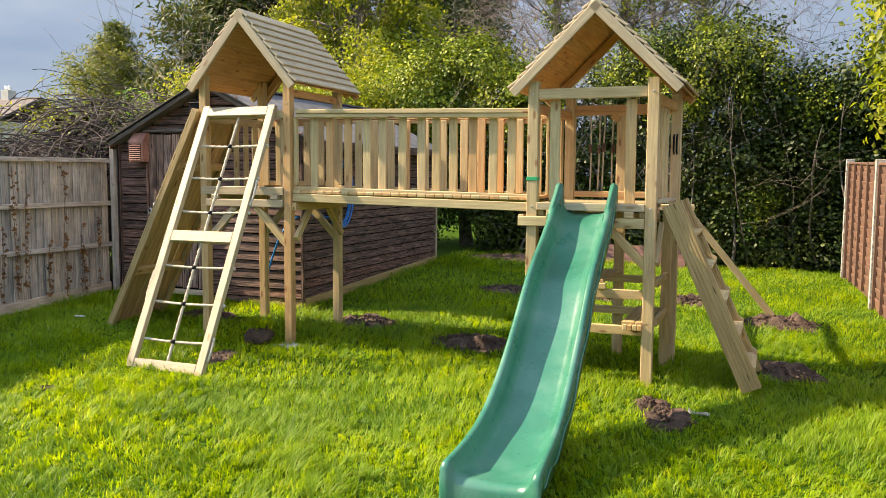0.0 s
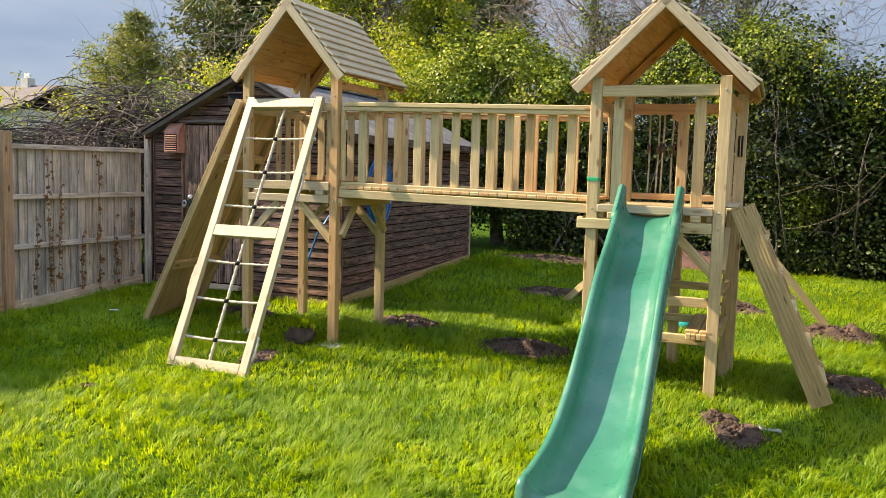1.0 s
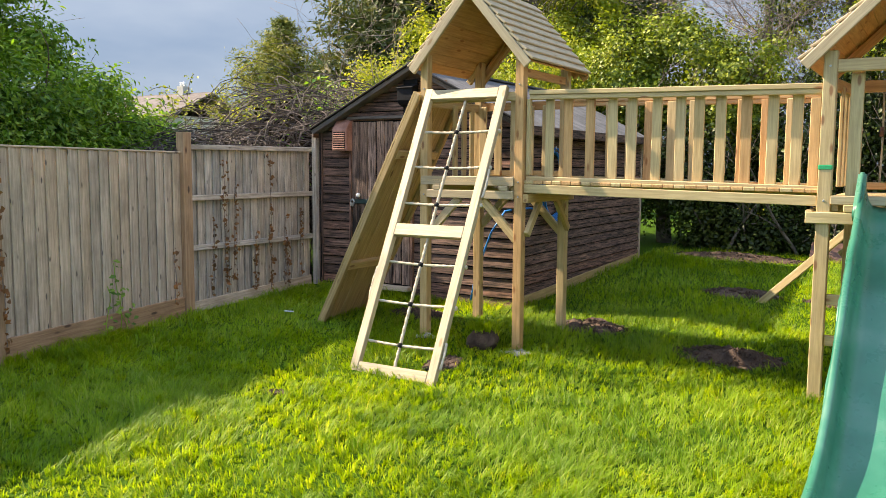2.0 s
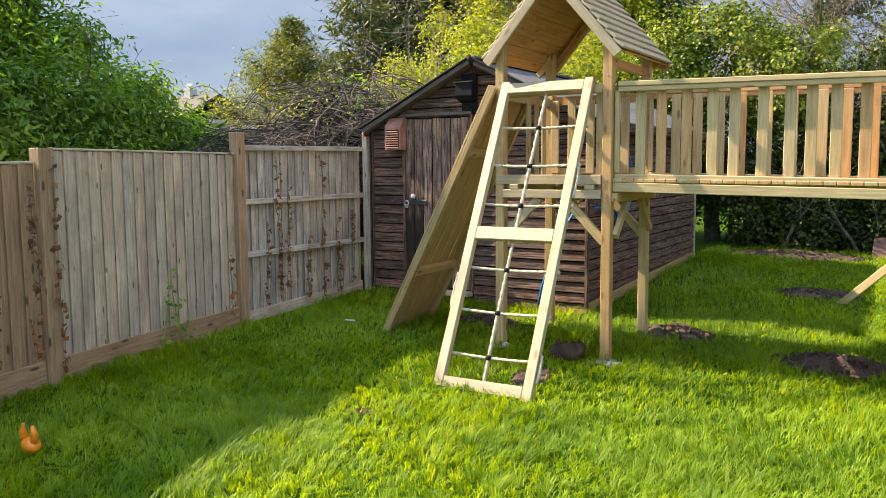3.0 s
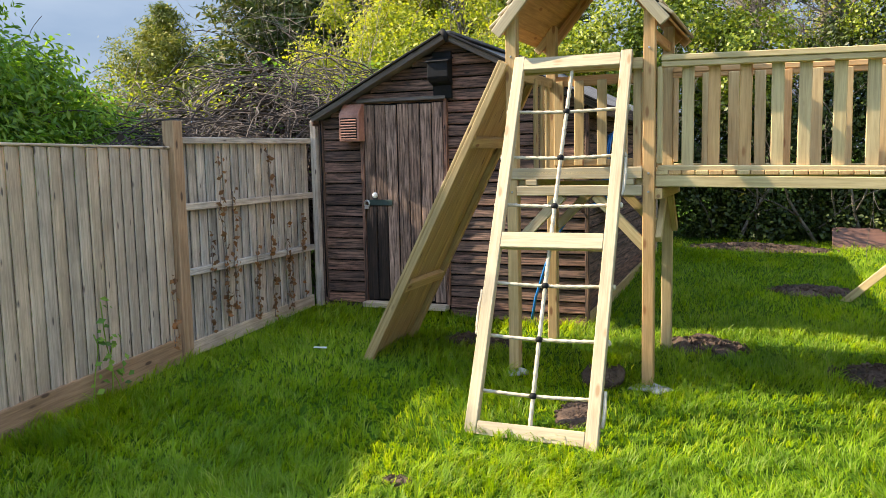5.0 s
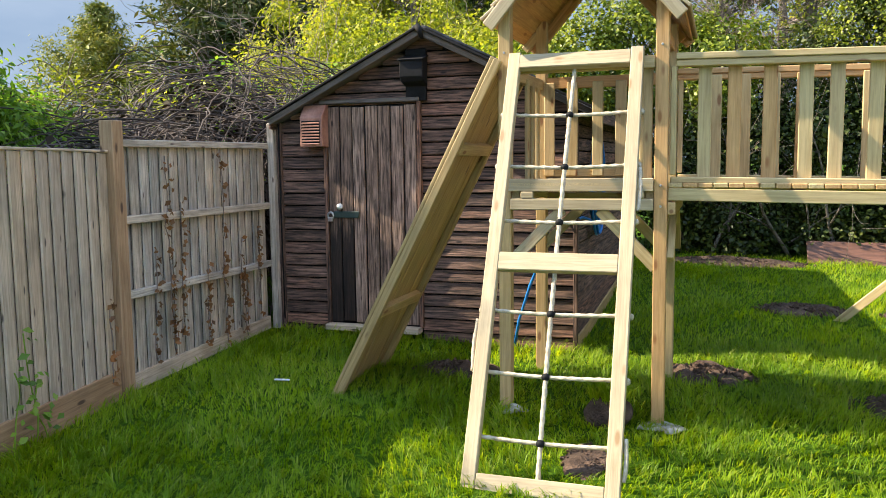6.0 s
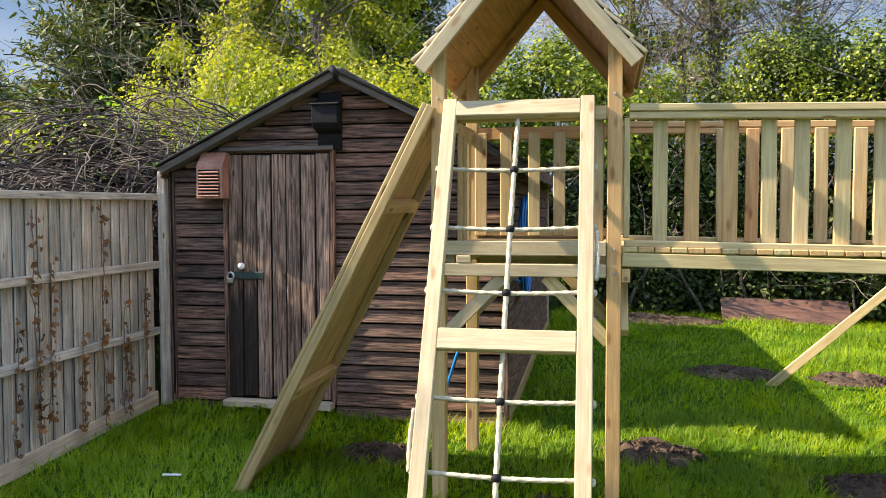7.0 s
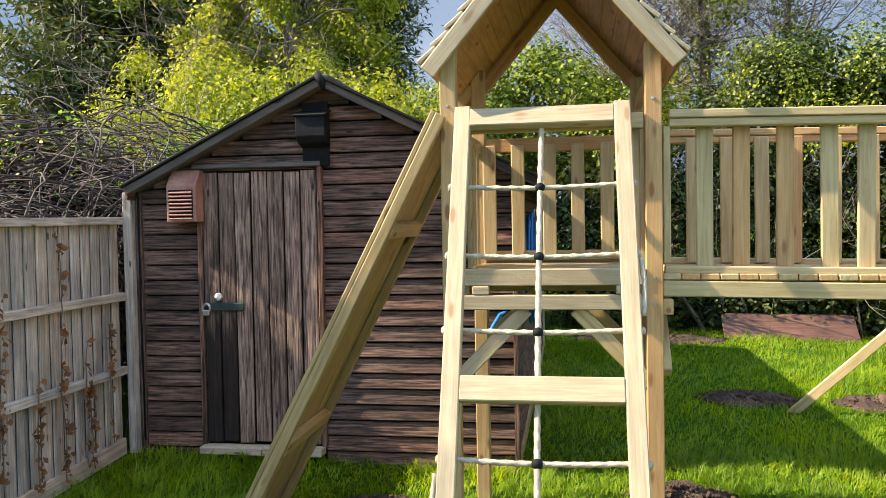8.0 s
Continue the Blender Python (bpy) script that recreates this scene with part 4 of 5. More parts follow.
def climbing_ramp():
    t = thing("climbing_ramp", "steep leaning climbing wall of greenish pine boards", "climbing wall", "climbing frame")
    a0, b0 = Vector((-4.162, 0, 0.318)), Vector((-3.135, 0, 2.305))
    way = (b0 - a0).normalized()
    nrm = Vector((-way.z, 0, way.x))
    y0, y1, n = 6.27, 6.98, 5
    w = (y1 - y0) / n
    for k in range(n):
        y = y0 + w * (k + 0.5)
        bar("board", (a0.x, y, a0.z + 0.006 * (k % 2)), (b0.x, y, b0.z), w - 0.004, 0.022, M_green_pine, t, up=nrm)
    for y in (y0 + 0.02, y1 - 0.02):
        a, b = a0 - nrm * 0.034, b0 - nrm * 0.034
        bar("side_batten", (a.x, y, a.z), (b.x, y, b.z), 0.042, 0.044, M_green_pine, t, up=nrm)
    for f in (0.28, 0.76):
        p = a0 + (b0 - a0) * f - nrm * 0.036
        bar("cleat", (p.x, y0 + 0.045, p.z), (p.x, y1 - 0.045, p.z), 0.07, 0.042, M_pine, t, up=nrm)
    return t


def step_ramp():
    t = thing("step_ramp", "sloping ramp of grooved decking boards with steps", "steps", "climbing frame")
    a0, b0 = Vector((1.452, 0, 0.275)), Vector((0.872, 0, 1.56))
    way = (b0 - a0).normalized()
    nrm = Vector((way.z, 0, -way.x))
    for y in (6.385, 6.94):
        bar("stringer", (a0.x, y, a0.z), (b0.x, y, b0.z), 0.028, 0.142, M_green_pine, t, up=nrm)
        for g in range(5):
            o = nrm * (-0.05 + 0.025 * g)
            bar("stringer_ridge", (a0.x + o.x, y - 0.016, a0.z + o.z), (b0.x + o.x, y - 0.016, b0.z + o.z), 0.005, 0.014, M_green_pine, t, up=nrm)
    for f in (0.10, 0.28, 0.46, 0.64, 0.82):
        p = a0 + (b0 - a0) * f
        bar("tread", (p.x + 0.03, 6.40, p.z + 0.02), (p.x + 0.03, 6.93, p.z + 0.02), 0.10, 0.024, M_pine, t)
        bm = bmesh.new()
        q = p + nrm * 0.062
        tri = [q - way * 0.055, q + way * 0.055, q + way * 0.045 + Vector((0.045, 0, -0.02))]
        va = [bm.verts.new((c.x, 6.92, c.z)) for c in tri]
        vb = [bm.verts.new((c.x, 6.96, c.z)) for c in tri]
        bm.faces.new(va)
        bm.faces.new(vb[::-1])
        for k in range(3):
            bm.faces.new((va[k], vb[k], vb[(k + 1) % 3], va[(k + 1) % 3]))
        bmesh.ops.recalc_face_normals(bm, faces=bm.faces)
        part("step_block", bm, M_pine, t)
    bar("head_board", (0.80, 6.36, 1.575), (0.80, 6.96, 1.575), 0.10, 0.024, M_pale, t)
    return t


def slide():
    t = thing("slide", "long wavy green plastic slide with raised sides", "slide", "climbing frame")
    # rim line, from the platform down to the lawn
    keys = [(6.36, 1.600), (6.20, 1.585), (6.07, 1.50), (5.80, 1.325), (5.50, 1.165), (5.33, 1.02), (5.10, 0.815), (4.85, 0.62), (4.60, 0.475), (4.38, 0.41), (4.18, 0.385), (4.03, 0.372)]
    ky, kz = np.array(keys).T
    s = np.linspace(0, len(keys) - 1, 90)
    idx = np.arange(len(keys))
    # smooth the line by repeated averaging
    py, pz = np.interp(s, idx, ky), np.interp(s, idx, kz)
    for _ in range(14):
        py[1:-1] = 0.25 * py[:-2] + 0.5 * py[1:-1] + 0.25 * py[2:]
        pz[1:-1] = 0.25 * pz[:-2] + 0.5 * pz[1:-1] + 0.25 * pz[2:]
    half, rows = 0.210, []
    xc0 = 0.278
    for k in range(len(s)):
        g = k / (len(s) - 1)
        k0, k1 = max(k - 1, 0), min(k + 1, len(s) - 1)
        way = Vector((0, py[k1] - py[k0], pz[k1] - pz[k0])).normalized()
        nrm = Vector((0, way.z, -way.y))
        if nrm.z < 0:
            nrm = -nrm
        deep = 0.115 + 0.03 * math.sin(math.pi * min(1, g * 1.15)) - 0.03 * max(0, (g - 0.9) / 0.1)
        deep += 0.003 * math.sin(30 * g)
        xc = xc0 + 0.045 * g
        h = half + 0.034 * g ** 3
        prof = [(-h - 0.004, -deep - 0.035), (-h - 0.010, -0.055), (-h - 0.006, -0.012), (-h + 0.004, 0.0), (-h + 0.026, 0.0), (-h + 0.036, -0.012), (-h + 0.052, -deep * 0.55), (-h + 0.078, -deep * 0.9), (-h + 0.115, -deep), (0, -deep - 0.006)]
        prof = prof + [(-x, d) for x, d in prof[-2::-1]]
        c = Vector((xc, py[k], pz[k]))
        rows.append([c + Vector((x, 0, 0)) + nrm * d for x, d in prof])
    m = len(rows[0])
    verts = [v for r in rows for v in r]
    faces = []
    for k in range(len(rows) - 1):
        for j in range(m - 1):
            faces.append((k * m + j, k * m + j + 1, (k + 1) * m + j + 1, (k + 1) * m + j))
        faces.append((k * m + m - 1, k * m, (k + 1) * m, (k + 1) * m + m - 1))
    # rounded lip that folds down to the lawn
    last = (len(rows) - 1) * m
    base = len(verts)
    nose = 5
    for q in range(1, nose + 1):
        a = q / nose * 1.45
        for v in rows[-1]:
            drop = 0.06 * (1 - math.cos(a)) + (0.14 if q == nose else 0)
            verts.append(Vector((v.x, v.y - 0.05 * math.sin(a), v.z - drop)))
    for q in range(nose):
        r0 = last if q == 0 else base + (q - 1) * m
        r1 = base + q * m
        for j in range(m - 1):
            faces.append((r0 + j, r0 + j + 1, r1 + j + 1, r1 + j))
        faces.append((r0 + m - 1, r0, r1, r1 + m - 1))
    me = raw_mesh("chute", verts, faces, True)
    bm = bmesh.new()
    bm.from_mesh(me)
    bmesh.ops.recalc_face_normals(bm, faces=bm.faces)
    bm.to_mesh(me)
    bm.free()
    put("chute", me, M_slide, t)
    # two upright ears at the head
    for sx in (-1, 1):
        bm = bmesh.new()
        x0 = xc0 + sx * (half - 0.012)
        line = [(6.40, 1.50), (6.385, 1.66), (6.35, 1.70), (6.31, 1.695), (6.24, 1.63), (6.10, 1.52), (6.02, 1.45), (6.10, 1.40), (6.3, 1.44)]
        va = [bm.verts.new((x0 - 0.024, y, z)) for y, z in line]
        vb = [bm.verts.new((x0 + 0.024, y, z)) for y, z in line]
        bm.faces.new(va)
        bm.faces.new(vb[::-1])
        for k in range(len(line)):
            bm.faces.new((va[k], vb[k], vb[(k + 1) % len(line)], va[(k + 1) % len(line)]))
        bmesh.ops.recalc_face_normals(bm, faces=bm.faces)
        bmesh.ops.bevel(bm, geom=bm.edges[:], offset=0.012, segments=3, affect="EDGES")
        part("side_ear", bm, M_slide, t, smooth=True)
    # moulded rib along each flank
    for sx in (-1, 1):
        line = []
        for k in range(4, len(rows), 3):
            p = rows[k][1] if sx < 0 else rows[k][m - 2]
            q = rows[k][0] if sx < 0 else rows[k][m - 1]
            w = 0.30 + 0.25 * math.sin(k * 0.45)
            line.append(p.lerp(q, w) + Vector((sx * 0.002, 0, 0)))
        tube("moulded_rib", line, 0.007, M_slide, t, 6)
    return t


def swing_frame():
    t = thing("swing_frame", "slanting pine legs and beam of a swing frame behind the tower", "swing frame", "climbing frame")
    bar("leg", (-1.05, 9.30, 0.32), (0.05, 9.05, 1.42), 0.045, 0.068, M_pine, t)
    bar("leg", (1.66, 9.08, 0.30), (0.75, 9.0, 1.42), 0.045, 0.068, M_pine, t)
    bar("swing_beam", (-0.03, 9.02, 1.44), (0.83, 9.02, 1.44), 0.06, 0.06, M_pine, t)
    for x in (0.06, 0.74):
        bar("bearer", (x, 7.27, 1.44), (x, 8.98, 1.44), 0.045, 0.06, M_pine, t)


left_tower()
right_tower()
swing_frame()
bridge()
rope_ladder()
climbing_ramp()
step_ramp()
slide()


def hanging_ropes():
    t = thing("climbing_ropes", "bundle of thin climbing ropes with red grips", "rope", at=(0, 0, 0))
    rr = random.Random(4)
    for k, x in enumerate((0.115, 0.185, 0.225, 0.30)):
        line = [(x + 0.006 * math.sin(3 * g + k), 7.262, 2.245 - 0.66 * g) for g in np.linspace(0, 1, 9)]
        tube("rope", line, 0.007, M_rope, t, 6)
        ring = [(x + 0.018 * math.cos(a), 7.262, 2.262 + 0.022 * math.sin(a)) for a in np.linspace(0, 6.283, 10, endpoint=False)]
        tube("hook", ring, 0.004, M_steel, t, 5, closed=True)
        z = 1.98 + 0.05 * rr.random()
        tube("grip", [(x, 7.262, z - 0.05), (x, 7.262, z + 0.02)], 0.015, M_redboard, t, 7)
    return t


hanging_ropes()


# ---- plants ----
def leaf_mesh(name, centres, normals, size, mat, parent, slim=0.62, fold=0.25, label=""):
    """Many small folded leaves, each four corners and two triangles."""
    n = len(centres)
    nrm = normals / np.maximum(np.linalg.norm(normals, axis=1, keepdims=True), 1e-6)
    a = rng.normal(size=(n, 3))
    u = np.cross(nrm, a)
    u /= np.maximum(np.linalg.norm(u, axis=1, keepdims=True), 1e-6)
    v = np.cross(nrm, u)
    s = (size * rng.uniform(0.6, 1.35, n))[:, None]
    pts = np.empty((n, 4, 3))
    pts[:, 0] = centres - u * s
    pts[:, 1] = centres + v * s * slim + nrm * s * fold
    pts[:, 2] = centres + u * s
    pts[:, 3] = centres - v * s * slim + nrm * s * fold
    base = 4 * np.arange(n)[:, None]
    tris = np.concatenate([base + np.array([0, 1, 2]), base + np.array([0, 2, 3])], 1).reshape(-1)
    me = bpy.data.meshes.new(name)
    me.vertices.add(4 * n)
    me.vertices.foreach_set("co", pts.reshape(-1))
    me.loops.add(6 * n)
    me.loops.foreach_set("vertex_index", tris.astype(np.int32))
    me.polygons.add(2 * n)
    me.polygons.foreach_set("loop_start", np.arange(0, 6 * n, 3, dtype=np.int32))
    me.update(calc_edges=True)
    return put(name, me, mat, parent, label)


def clumps(blobs, clump, spread, per, shell=0.55):
    """Leaf places in clumps that fill each ellipsoid (x, y, z, rx, ry, rz), denser towards its skin."""
    cs, ns = [], []
    for x, y, z, rx, ry, rz in blobs:
        k = max(3, int(clump * (rx * ry + ry * rz + rx * rz) / 3))
        d = rng.normal(size=(k, 3))
        d /= np.linalg.norm(d, axis=1, keepdims=True)
        r = (shell + (1 - shell) * rng.random(k))[:, None] * (0.82 + 0.3 * rng.random((k, 1)))
        c = np.array([x, y, z]) + d * r * np.array([rx, ry, rz])
        c = np.repeat(c, per, 0)
        dd = np.repeat(d, per, 0)
        off = rng.normal(size=c.shape) * spread
        cs.append(c + off)
        ns.append(dd * 0.7 + rng.normal(size=c.shape) * 0.55 + np.array([0, 0, 0.45]) + off / max(spread, 1e-3) * 0.2)
    c, n = np.concatenate(cs), np.concatenate(ns)
    keep = c[:, 2] > gz(c[:, 0], c[:, 1]) + 0.02
    return c[keep], n[keep]


def branch(start, way, length, r, rr, depth, out, bend=0.35, split=3):
    """A wandering limb with side shoots, appended to out as tube data."""
    p, w = Vector(start), Vector(way).normalized()
    n = max(4, int(length / 0.22))
    pts, rad = [p.copy()], [r]
    for k in range(n):
        w = (w + Vector((rr.gauss(0, bend), rr.gauss(0, bend), rr.gauss(0.02, bend))) * 0.45).normalized()
        p = p + w * (length / n)
        pts.append(p.copy())
        rad.append(max(0.0025, r * (1 - 0.8 * (k + 1) / n)))
        if depth > 0 and k > 0 and rr.random() < split / n:
            side = (w + Vector((rr.gauss(0, 0.8), rr.gauss(0, 0.8), rr.gauss(0.1, 0.6)))).normalized()
            branch(p, side, length * rr.uniform(0.35, 0.65), rad[-1] * 0.6, rr, depth - 1, out, bend, split)
    out.append(tube_data(pts, rad, 6 if r > 0.03 else 4 if r > 0.008 else 3))
    return pts


def limbs(name, starts, mat, parent, seed, depth=2, bend=0.3, split=4, label=""):
    rr, out = random.Random(seed), []
    for s, w, l, r in starts:
        branch(s, w, l, r, rr, depth, out, bend, split)
    v, f = joined(out)
    return put(name, raw_mesh(name, v, f, True), mat, parent, label)


def trunk_of(parent, x, y, top, r, mat=M_bark, lean=(0.0, 0.0)):
    z0 = float(gz(x, y)) - 0.1
    pts = [(x + lean[0] * g + 0.05 * math.sin(5 * g + x), y + lean[1] * g + 0.05 * math.cos(4 * g), z0 + (top - z0) * g) for g in np.linspace(0, 1, 9)]
    tube("trunk", pts, [r * (1.25 - 0.9 * k / 8) for k in range(9)], mat, parent, 9)
    return pts


def ivy_bush():
    t = thing("ivy_bush", "rounded ivy-covered bush with glossy yellow-green leaves", "bush")
    blobs = [(-3.7, 13.0, 2.9, 0.95, 0.8, 0.95), (-2.9, 13.1, 3.15, 0.9, 0.8, 0.95), (-4.4, 12.9, 2.4, 0.75, 0.7, 0.7), (-2.1, 13.0, 2.75, 0.8, 0.7, 0.9)]
    trunk_of(t, -3.1, 13.2, 2.8, 0.10)
    limbs("limb", [((-3.1, 13.2, 1.4), (math.cos(a), 0.3 * math.sin(a), 1.1), 1.6, 0.035) for a in np.linspace(0, 6, 9)], M_twig, t, 11)
    c, n = clumps(blobs, 120, 0.11, 120)
    leaf_mesh("crown", c, n, 0.027, M_ivy, t, 0.8)
    return t


def dark_hedge():
    t = thing("hedge", "tall dense dark green hedge with tangled stems", "hedge")
    # foot of the ivy bush, in dark leaves that imitate the shed's shade
    blobs = [(-3.5, 13.0, 1.5, 1.2, 0.7, 0.9), (-2.6, 12.9, 1.6, 0.9, 0.6, 0.9)]
    rr = random.Random(8)
    for k in range(15):
        x = -2.4 + 0.42 * k
        blobs.append((x, 13.08 + rr.uniform(-0.1, 0.2), 1.0, 0.55, 0.45, 0.75))
        blobs.append((x - 0.1, 12.92, 0.72, 0.42, 0.3, 0.4))
        blobs.append((x + 0.2, 13.0 + rr.uniform(-0.1, 0.25), 2.0, 0.6, 0.5, 0.8))
    blobs += [(-0.6, 13.1, 2.9, 0.8, 0.6, 0.7), (0.5, 13.1, 3.1, 0.8, 0.6, 0.8), (1.2, 13.1, 3.3, 0.6, 0.6, 0.8), (1.9, 13.2, 2.7, 0.5, 0.5, 0.6), (2.7, 13.0, 2.85, 0.6, 0.6, 0.8), (3.5, 12.9, 3.2, 0.7, 0.7, 1.1), (3.9, 12.6, 2.2, 0.7, 0.7, 1.2), (-0.1, 13.1, 3.6, 0.6, 0.5, 0.5), (1.7, 13.1, 2.9, 0.6, 0.5, 0.6), (2.3, 13.1, 2.8, 0.6, 0.5, 0.7), (0.9, 13.1, 3.3, 0.6, 0.5, 0.5), (3.0, 13.0, 3.2, 0.6, 0.6, 0.7)]
    starts = []
    for k in range(26):
        x = -2.3 + 0.24 * k
        starts.append(((x, 12.9 + rr.uniform(-0.3, 0.2), float(gz(x, 12.9)) - 0.05), (rr.gauss(0, 0.35), rr.gauss(-0.1, 0.2), 1.0), rr.uniform(1.6, 2.8), rr.uniform(0.012, 0.03)))
    limbs("stem", starts, M_bark, t, 21, 2, 0.3, 5)
    c, n = clumps(blobs, 210, 0.10, 30, 0.3)
    keep = ~((np.abs(c[:, 0] - 1.55) < 0.35) & (c[:, 2] > 0.75) & (c[:, 2] < 1.9) & (rng.random(len(c)) < 0.7))
    leaf_mesh("leaves", c[keep], n[keep], 0.030, M_hedge, t, 0.75)
    # sunlight on the hedge painted as clumps in the lighter ivy colour
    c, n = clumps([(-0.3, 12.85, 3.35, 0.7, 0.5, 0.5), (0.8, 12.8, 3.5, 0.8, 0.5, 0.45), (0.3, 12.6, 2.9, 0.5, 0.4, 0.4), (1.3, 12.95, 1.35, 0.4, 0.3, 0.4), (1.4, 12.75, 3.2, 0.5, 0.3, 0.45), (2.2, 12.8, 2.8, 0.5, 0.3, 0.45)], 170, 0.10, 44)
    leaf_mesh("sunlit_leaves", c, n, 0.021, M_ivy, t, 0.75, label="yellow-green leaves with sunlight put into their colour")
    return t


def bare_tree(x, y, height, seed, label):
    """A tall thin tree in early leaf: ivy up its trunk and a net of bare twigs above."""
    t = thing("tree", label, "tree")
    pts = trunk_of(t, x, y, height, 0.10)
    rr = random.Random(seed)
    starts = []
    for k in range(2, 9):
        for j in range(13):
            a = rr.uniform(0, 6.283)
            starts.append((pts[k], (math.cos(a), 0.5 * math.sin(a), rr.uniform(0.1, 0.9)), rr.uniform(1.0, 2.1), rr.uniform(0.006, 0.017)))
    limbs("limb", starts, M_twig, t, seed, 3, 0.32, 6)
    blobs = [(p[0], p[1], p[2], 0.26, 0.26, 0.35) for p in pts[1:9]]
    blobs += [(x + rr.uniform(-1.0, 1.0), y + rr.uniform(-0.4, 0.3), rr.uniform(2.6, 0.85 * height), 0.32, 0.3, 0.3) for _ in range(5)]
    c, n = clumps(blobs, 300, 0.08, 22, 0.5)
    leaf_mesh("ivy", c, n, 0.026, M_ivy, t, 0.8, label="ivy climbing the trunk")
    sprays = [(x + rr.uniform(-2, 2), y + rr.uniform(-0.7, 0.7), rr.uniform(3.2, height + 0.6), 0.35, 0.35, 0.3) for _ in range(13)]
    c, n = clumps(sprays, 60, 0.10, 9)
    leaf_mesh("crown", c, n, 0.032, M_spring, t, 0.6)
    return t


def spring_tree(x, y, height, width, seed, label, dens=1.0, mat=M_spring, size=0.05, low=2.0):
    """A spreading tree with fresh yellow-green sprays on pale, wandering boughs."""
    t = thing("tree", label, "tree")
    pts = trunk_of(t, x, y, height * 0.72, 0.14)
    rr = random.Random(seed)
    starts = []
    for k in range(1, 9):
        for j in range(4):
            a = rr.uniform(0, 6.283)
            starts.append((pts[k], (math.cos(a), 0.6 * math.sin(a), rr.uniform(0.1, 1.0)), width * rr.uniform(0.6, 1.05), rr.uniform(0.02, 0.045)))
    limbs("limb", starts, M_twig, t, seed, 2, 0.28, 5)
    blobs = []
    for _ in range(int(46 * dens)):
        a, r = rr.uniform(0, 6.283), width * math.sqrt(rr.uniform(0.05, 1))
        blobs.append((x + r * math.cos(a), y + 0.6 * r * math.sin(a), rr.uniform(low, height), rr.uniform(0.3, 0.6), rr.uniform(0.3, 0.5), rr.uniform(0.22, 0.45)))
    c, n = clumps(blobs, 120, 0.14, 20, 0.3)
    leaf_mesh("crown", c, n, size, mat, t, 0.62)
    return t


def conifer(x, y, height, width, seed, mat, label, size=0.07, n_br=230, taper=0.75, rise=0.28):
    """Layered drooping sprays round a straight trunk, ragged in outline."""
    t = thing("conifer", label, "tree")
    trunk_of(t, x, y, height * 0.97, 0.16)
    rr = random.Random(seed)
    cs, ns, sticks = [], [], []
    for _ in range(n_br):
        f = rr.random() ** 0.8
        z = 0.6 + f * (height - 0.7)
        reach = width * (1 - f) ** taper * rr.uniform(0.6, 1.2) + 0.1
        a = rr.uniform(0, 6.283)
        w = Vector((math.cos(a), math.sin(a), rise))
        k = int((26 + 60 * reach) * min(1.0, 0.11 / size))
        g = np.sqrt(rng.random(k))
        line = np.array([x, y, z]) + np.outer(g * reach, np.array(w)) + rng.normal(size=(k, 3)) * np.array([0.09, 0.09, 0.05]) * (size / 0.07) * (0.5 + g[:, None])
        line[:, 2] += 0.22 * reach * (g ** 2) - 0.10
        cs.append(line)
        ns.append(rng.normal(size=(k, 3)) * 0.5 + np.array([0.3 * w.x, 0.3 * w.y, 0.8]))
        if rr.random() < 0.4:
            sticks.append(tube_data([(x, y, z), (x + w.x * reach * 0.9, y + w.y * reach * 0.9, z + 0.33 * reach)], [0.02, 0.006], 4))
    v, fc = joined(sticks)
    put("limb", raw_mesh("limb", v, fc), M_bark, t)
    leaf_mesh("crown", np.concatenate(cs), np.concatenate(ns), size, mat, t, 0.26, 0.1)
    return t


def bramble_top(y):
    """Height of the tangle, highest beside the shed."""
    return 1.84 + 0.95 * math.exp(-((y - 9.0) / 1.15) ** 2) + 0.18 * math.exp(-((y - 6.8) / 0.7) ** 2)


def bramble(seed=31):
    t = thing("bramble", "tangled heap of bare brown bramble stems with sparse leaves", "bramble")
    rr, out = random.Random(seed), []
    for _ in range(1900):
        y = rr.uniform(5.9, 11.2)
        hump = bramble_top(y)
        x = -5.62 - 2.0 * rr.random() ** 1.4
        z = (1 - 0.5 * rr.random() ** 1.5) * hump
        p, a, h = Vector((x, y, z)), rr.uniform(0, 6.283), rr.uniform(-0.1, 0.5)
        w = Vector((math.cos(a), math.sin(a), h))
        pts, n = [p.copy()], rr.randint(9, 17)
        for k in range(n):
            w = (w + Vector((rr.gauss(0, 0.18), rr.gauss(0, 0.18), -0.13 + rr.gauss(0, 0.1)))).normalized()
            p = p + w * 0.13
            if p.x > -5.5:
                p.x = -5.5 - 0.02 * rr.random()
            pts.append(p.copy())
        r = rr.uniform(0.0025, 0.0075)
        out.append(tube_data(pts, [r] * len(pts), 3))
    v, f = joined(out)
    put("stem", raw_mesh("stem", v, f, True), M_bramble, t)
    c, n = clumps([(-6.6, 5.8 + 0.55 * k, 0.72 * bramble_top(5.8 + 0.55 * k), 0.9, 0.5, 0.26 * bramble_top(5.8 + 0.55 * k)) for k in range(10)], 70, 0.10, 7, 0.6)
    leaf_mesh("leaves", c, n, 0.024, M_bush, t, 0.7)
    # filler leaves imitating the dark, shaded hollow of the heap
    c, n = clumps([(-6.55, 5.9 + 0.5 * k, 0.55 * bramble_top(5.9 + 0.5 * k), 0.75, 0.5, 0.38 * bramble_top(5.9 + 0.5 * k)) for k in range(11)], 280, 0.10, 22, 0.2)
    leaf_mesh("dead_leaves", c, n, 0.045, M_inner_shade, t, 0.7)
    return t


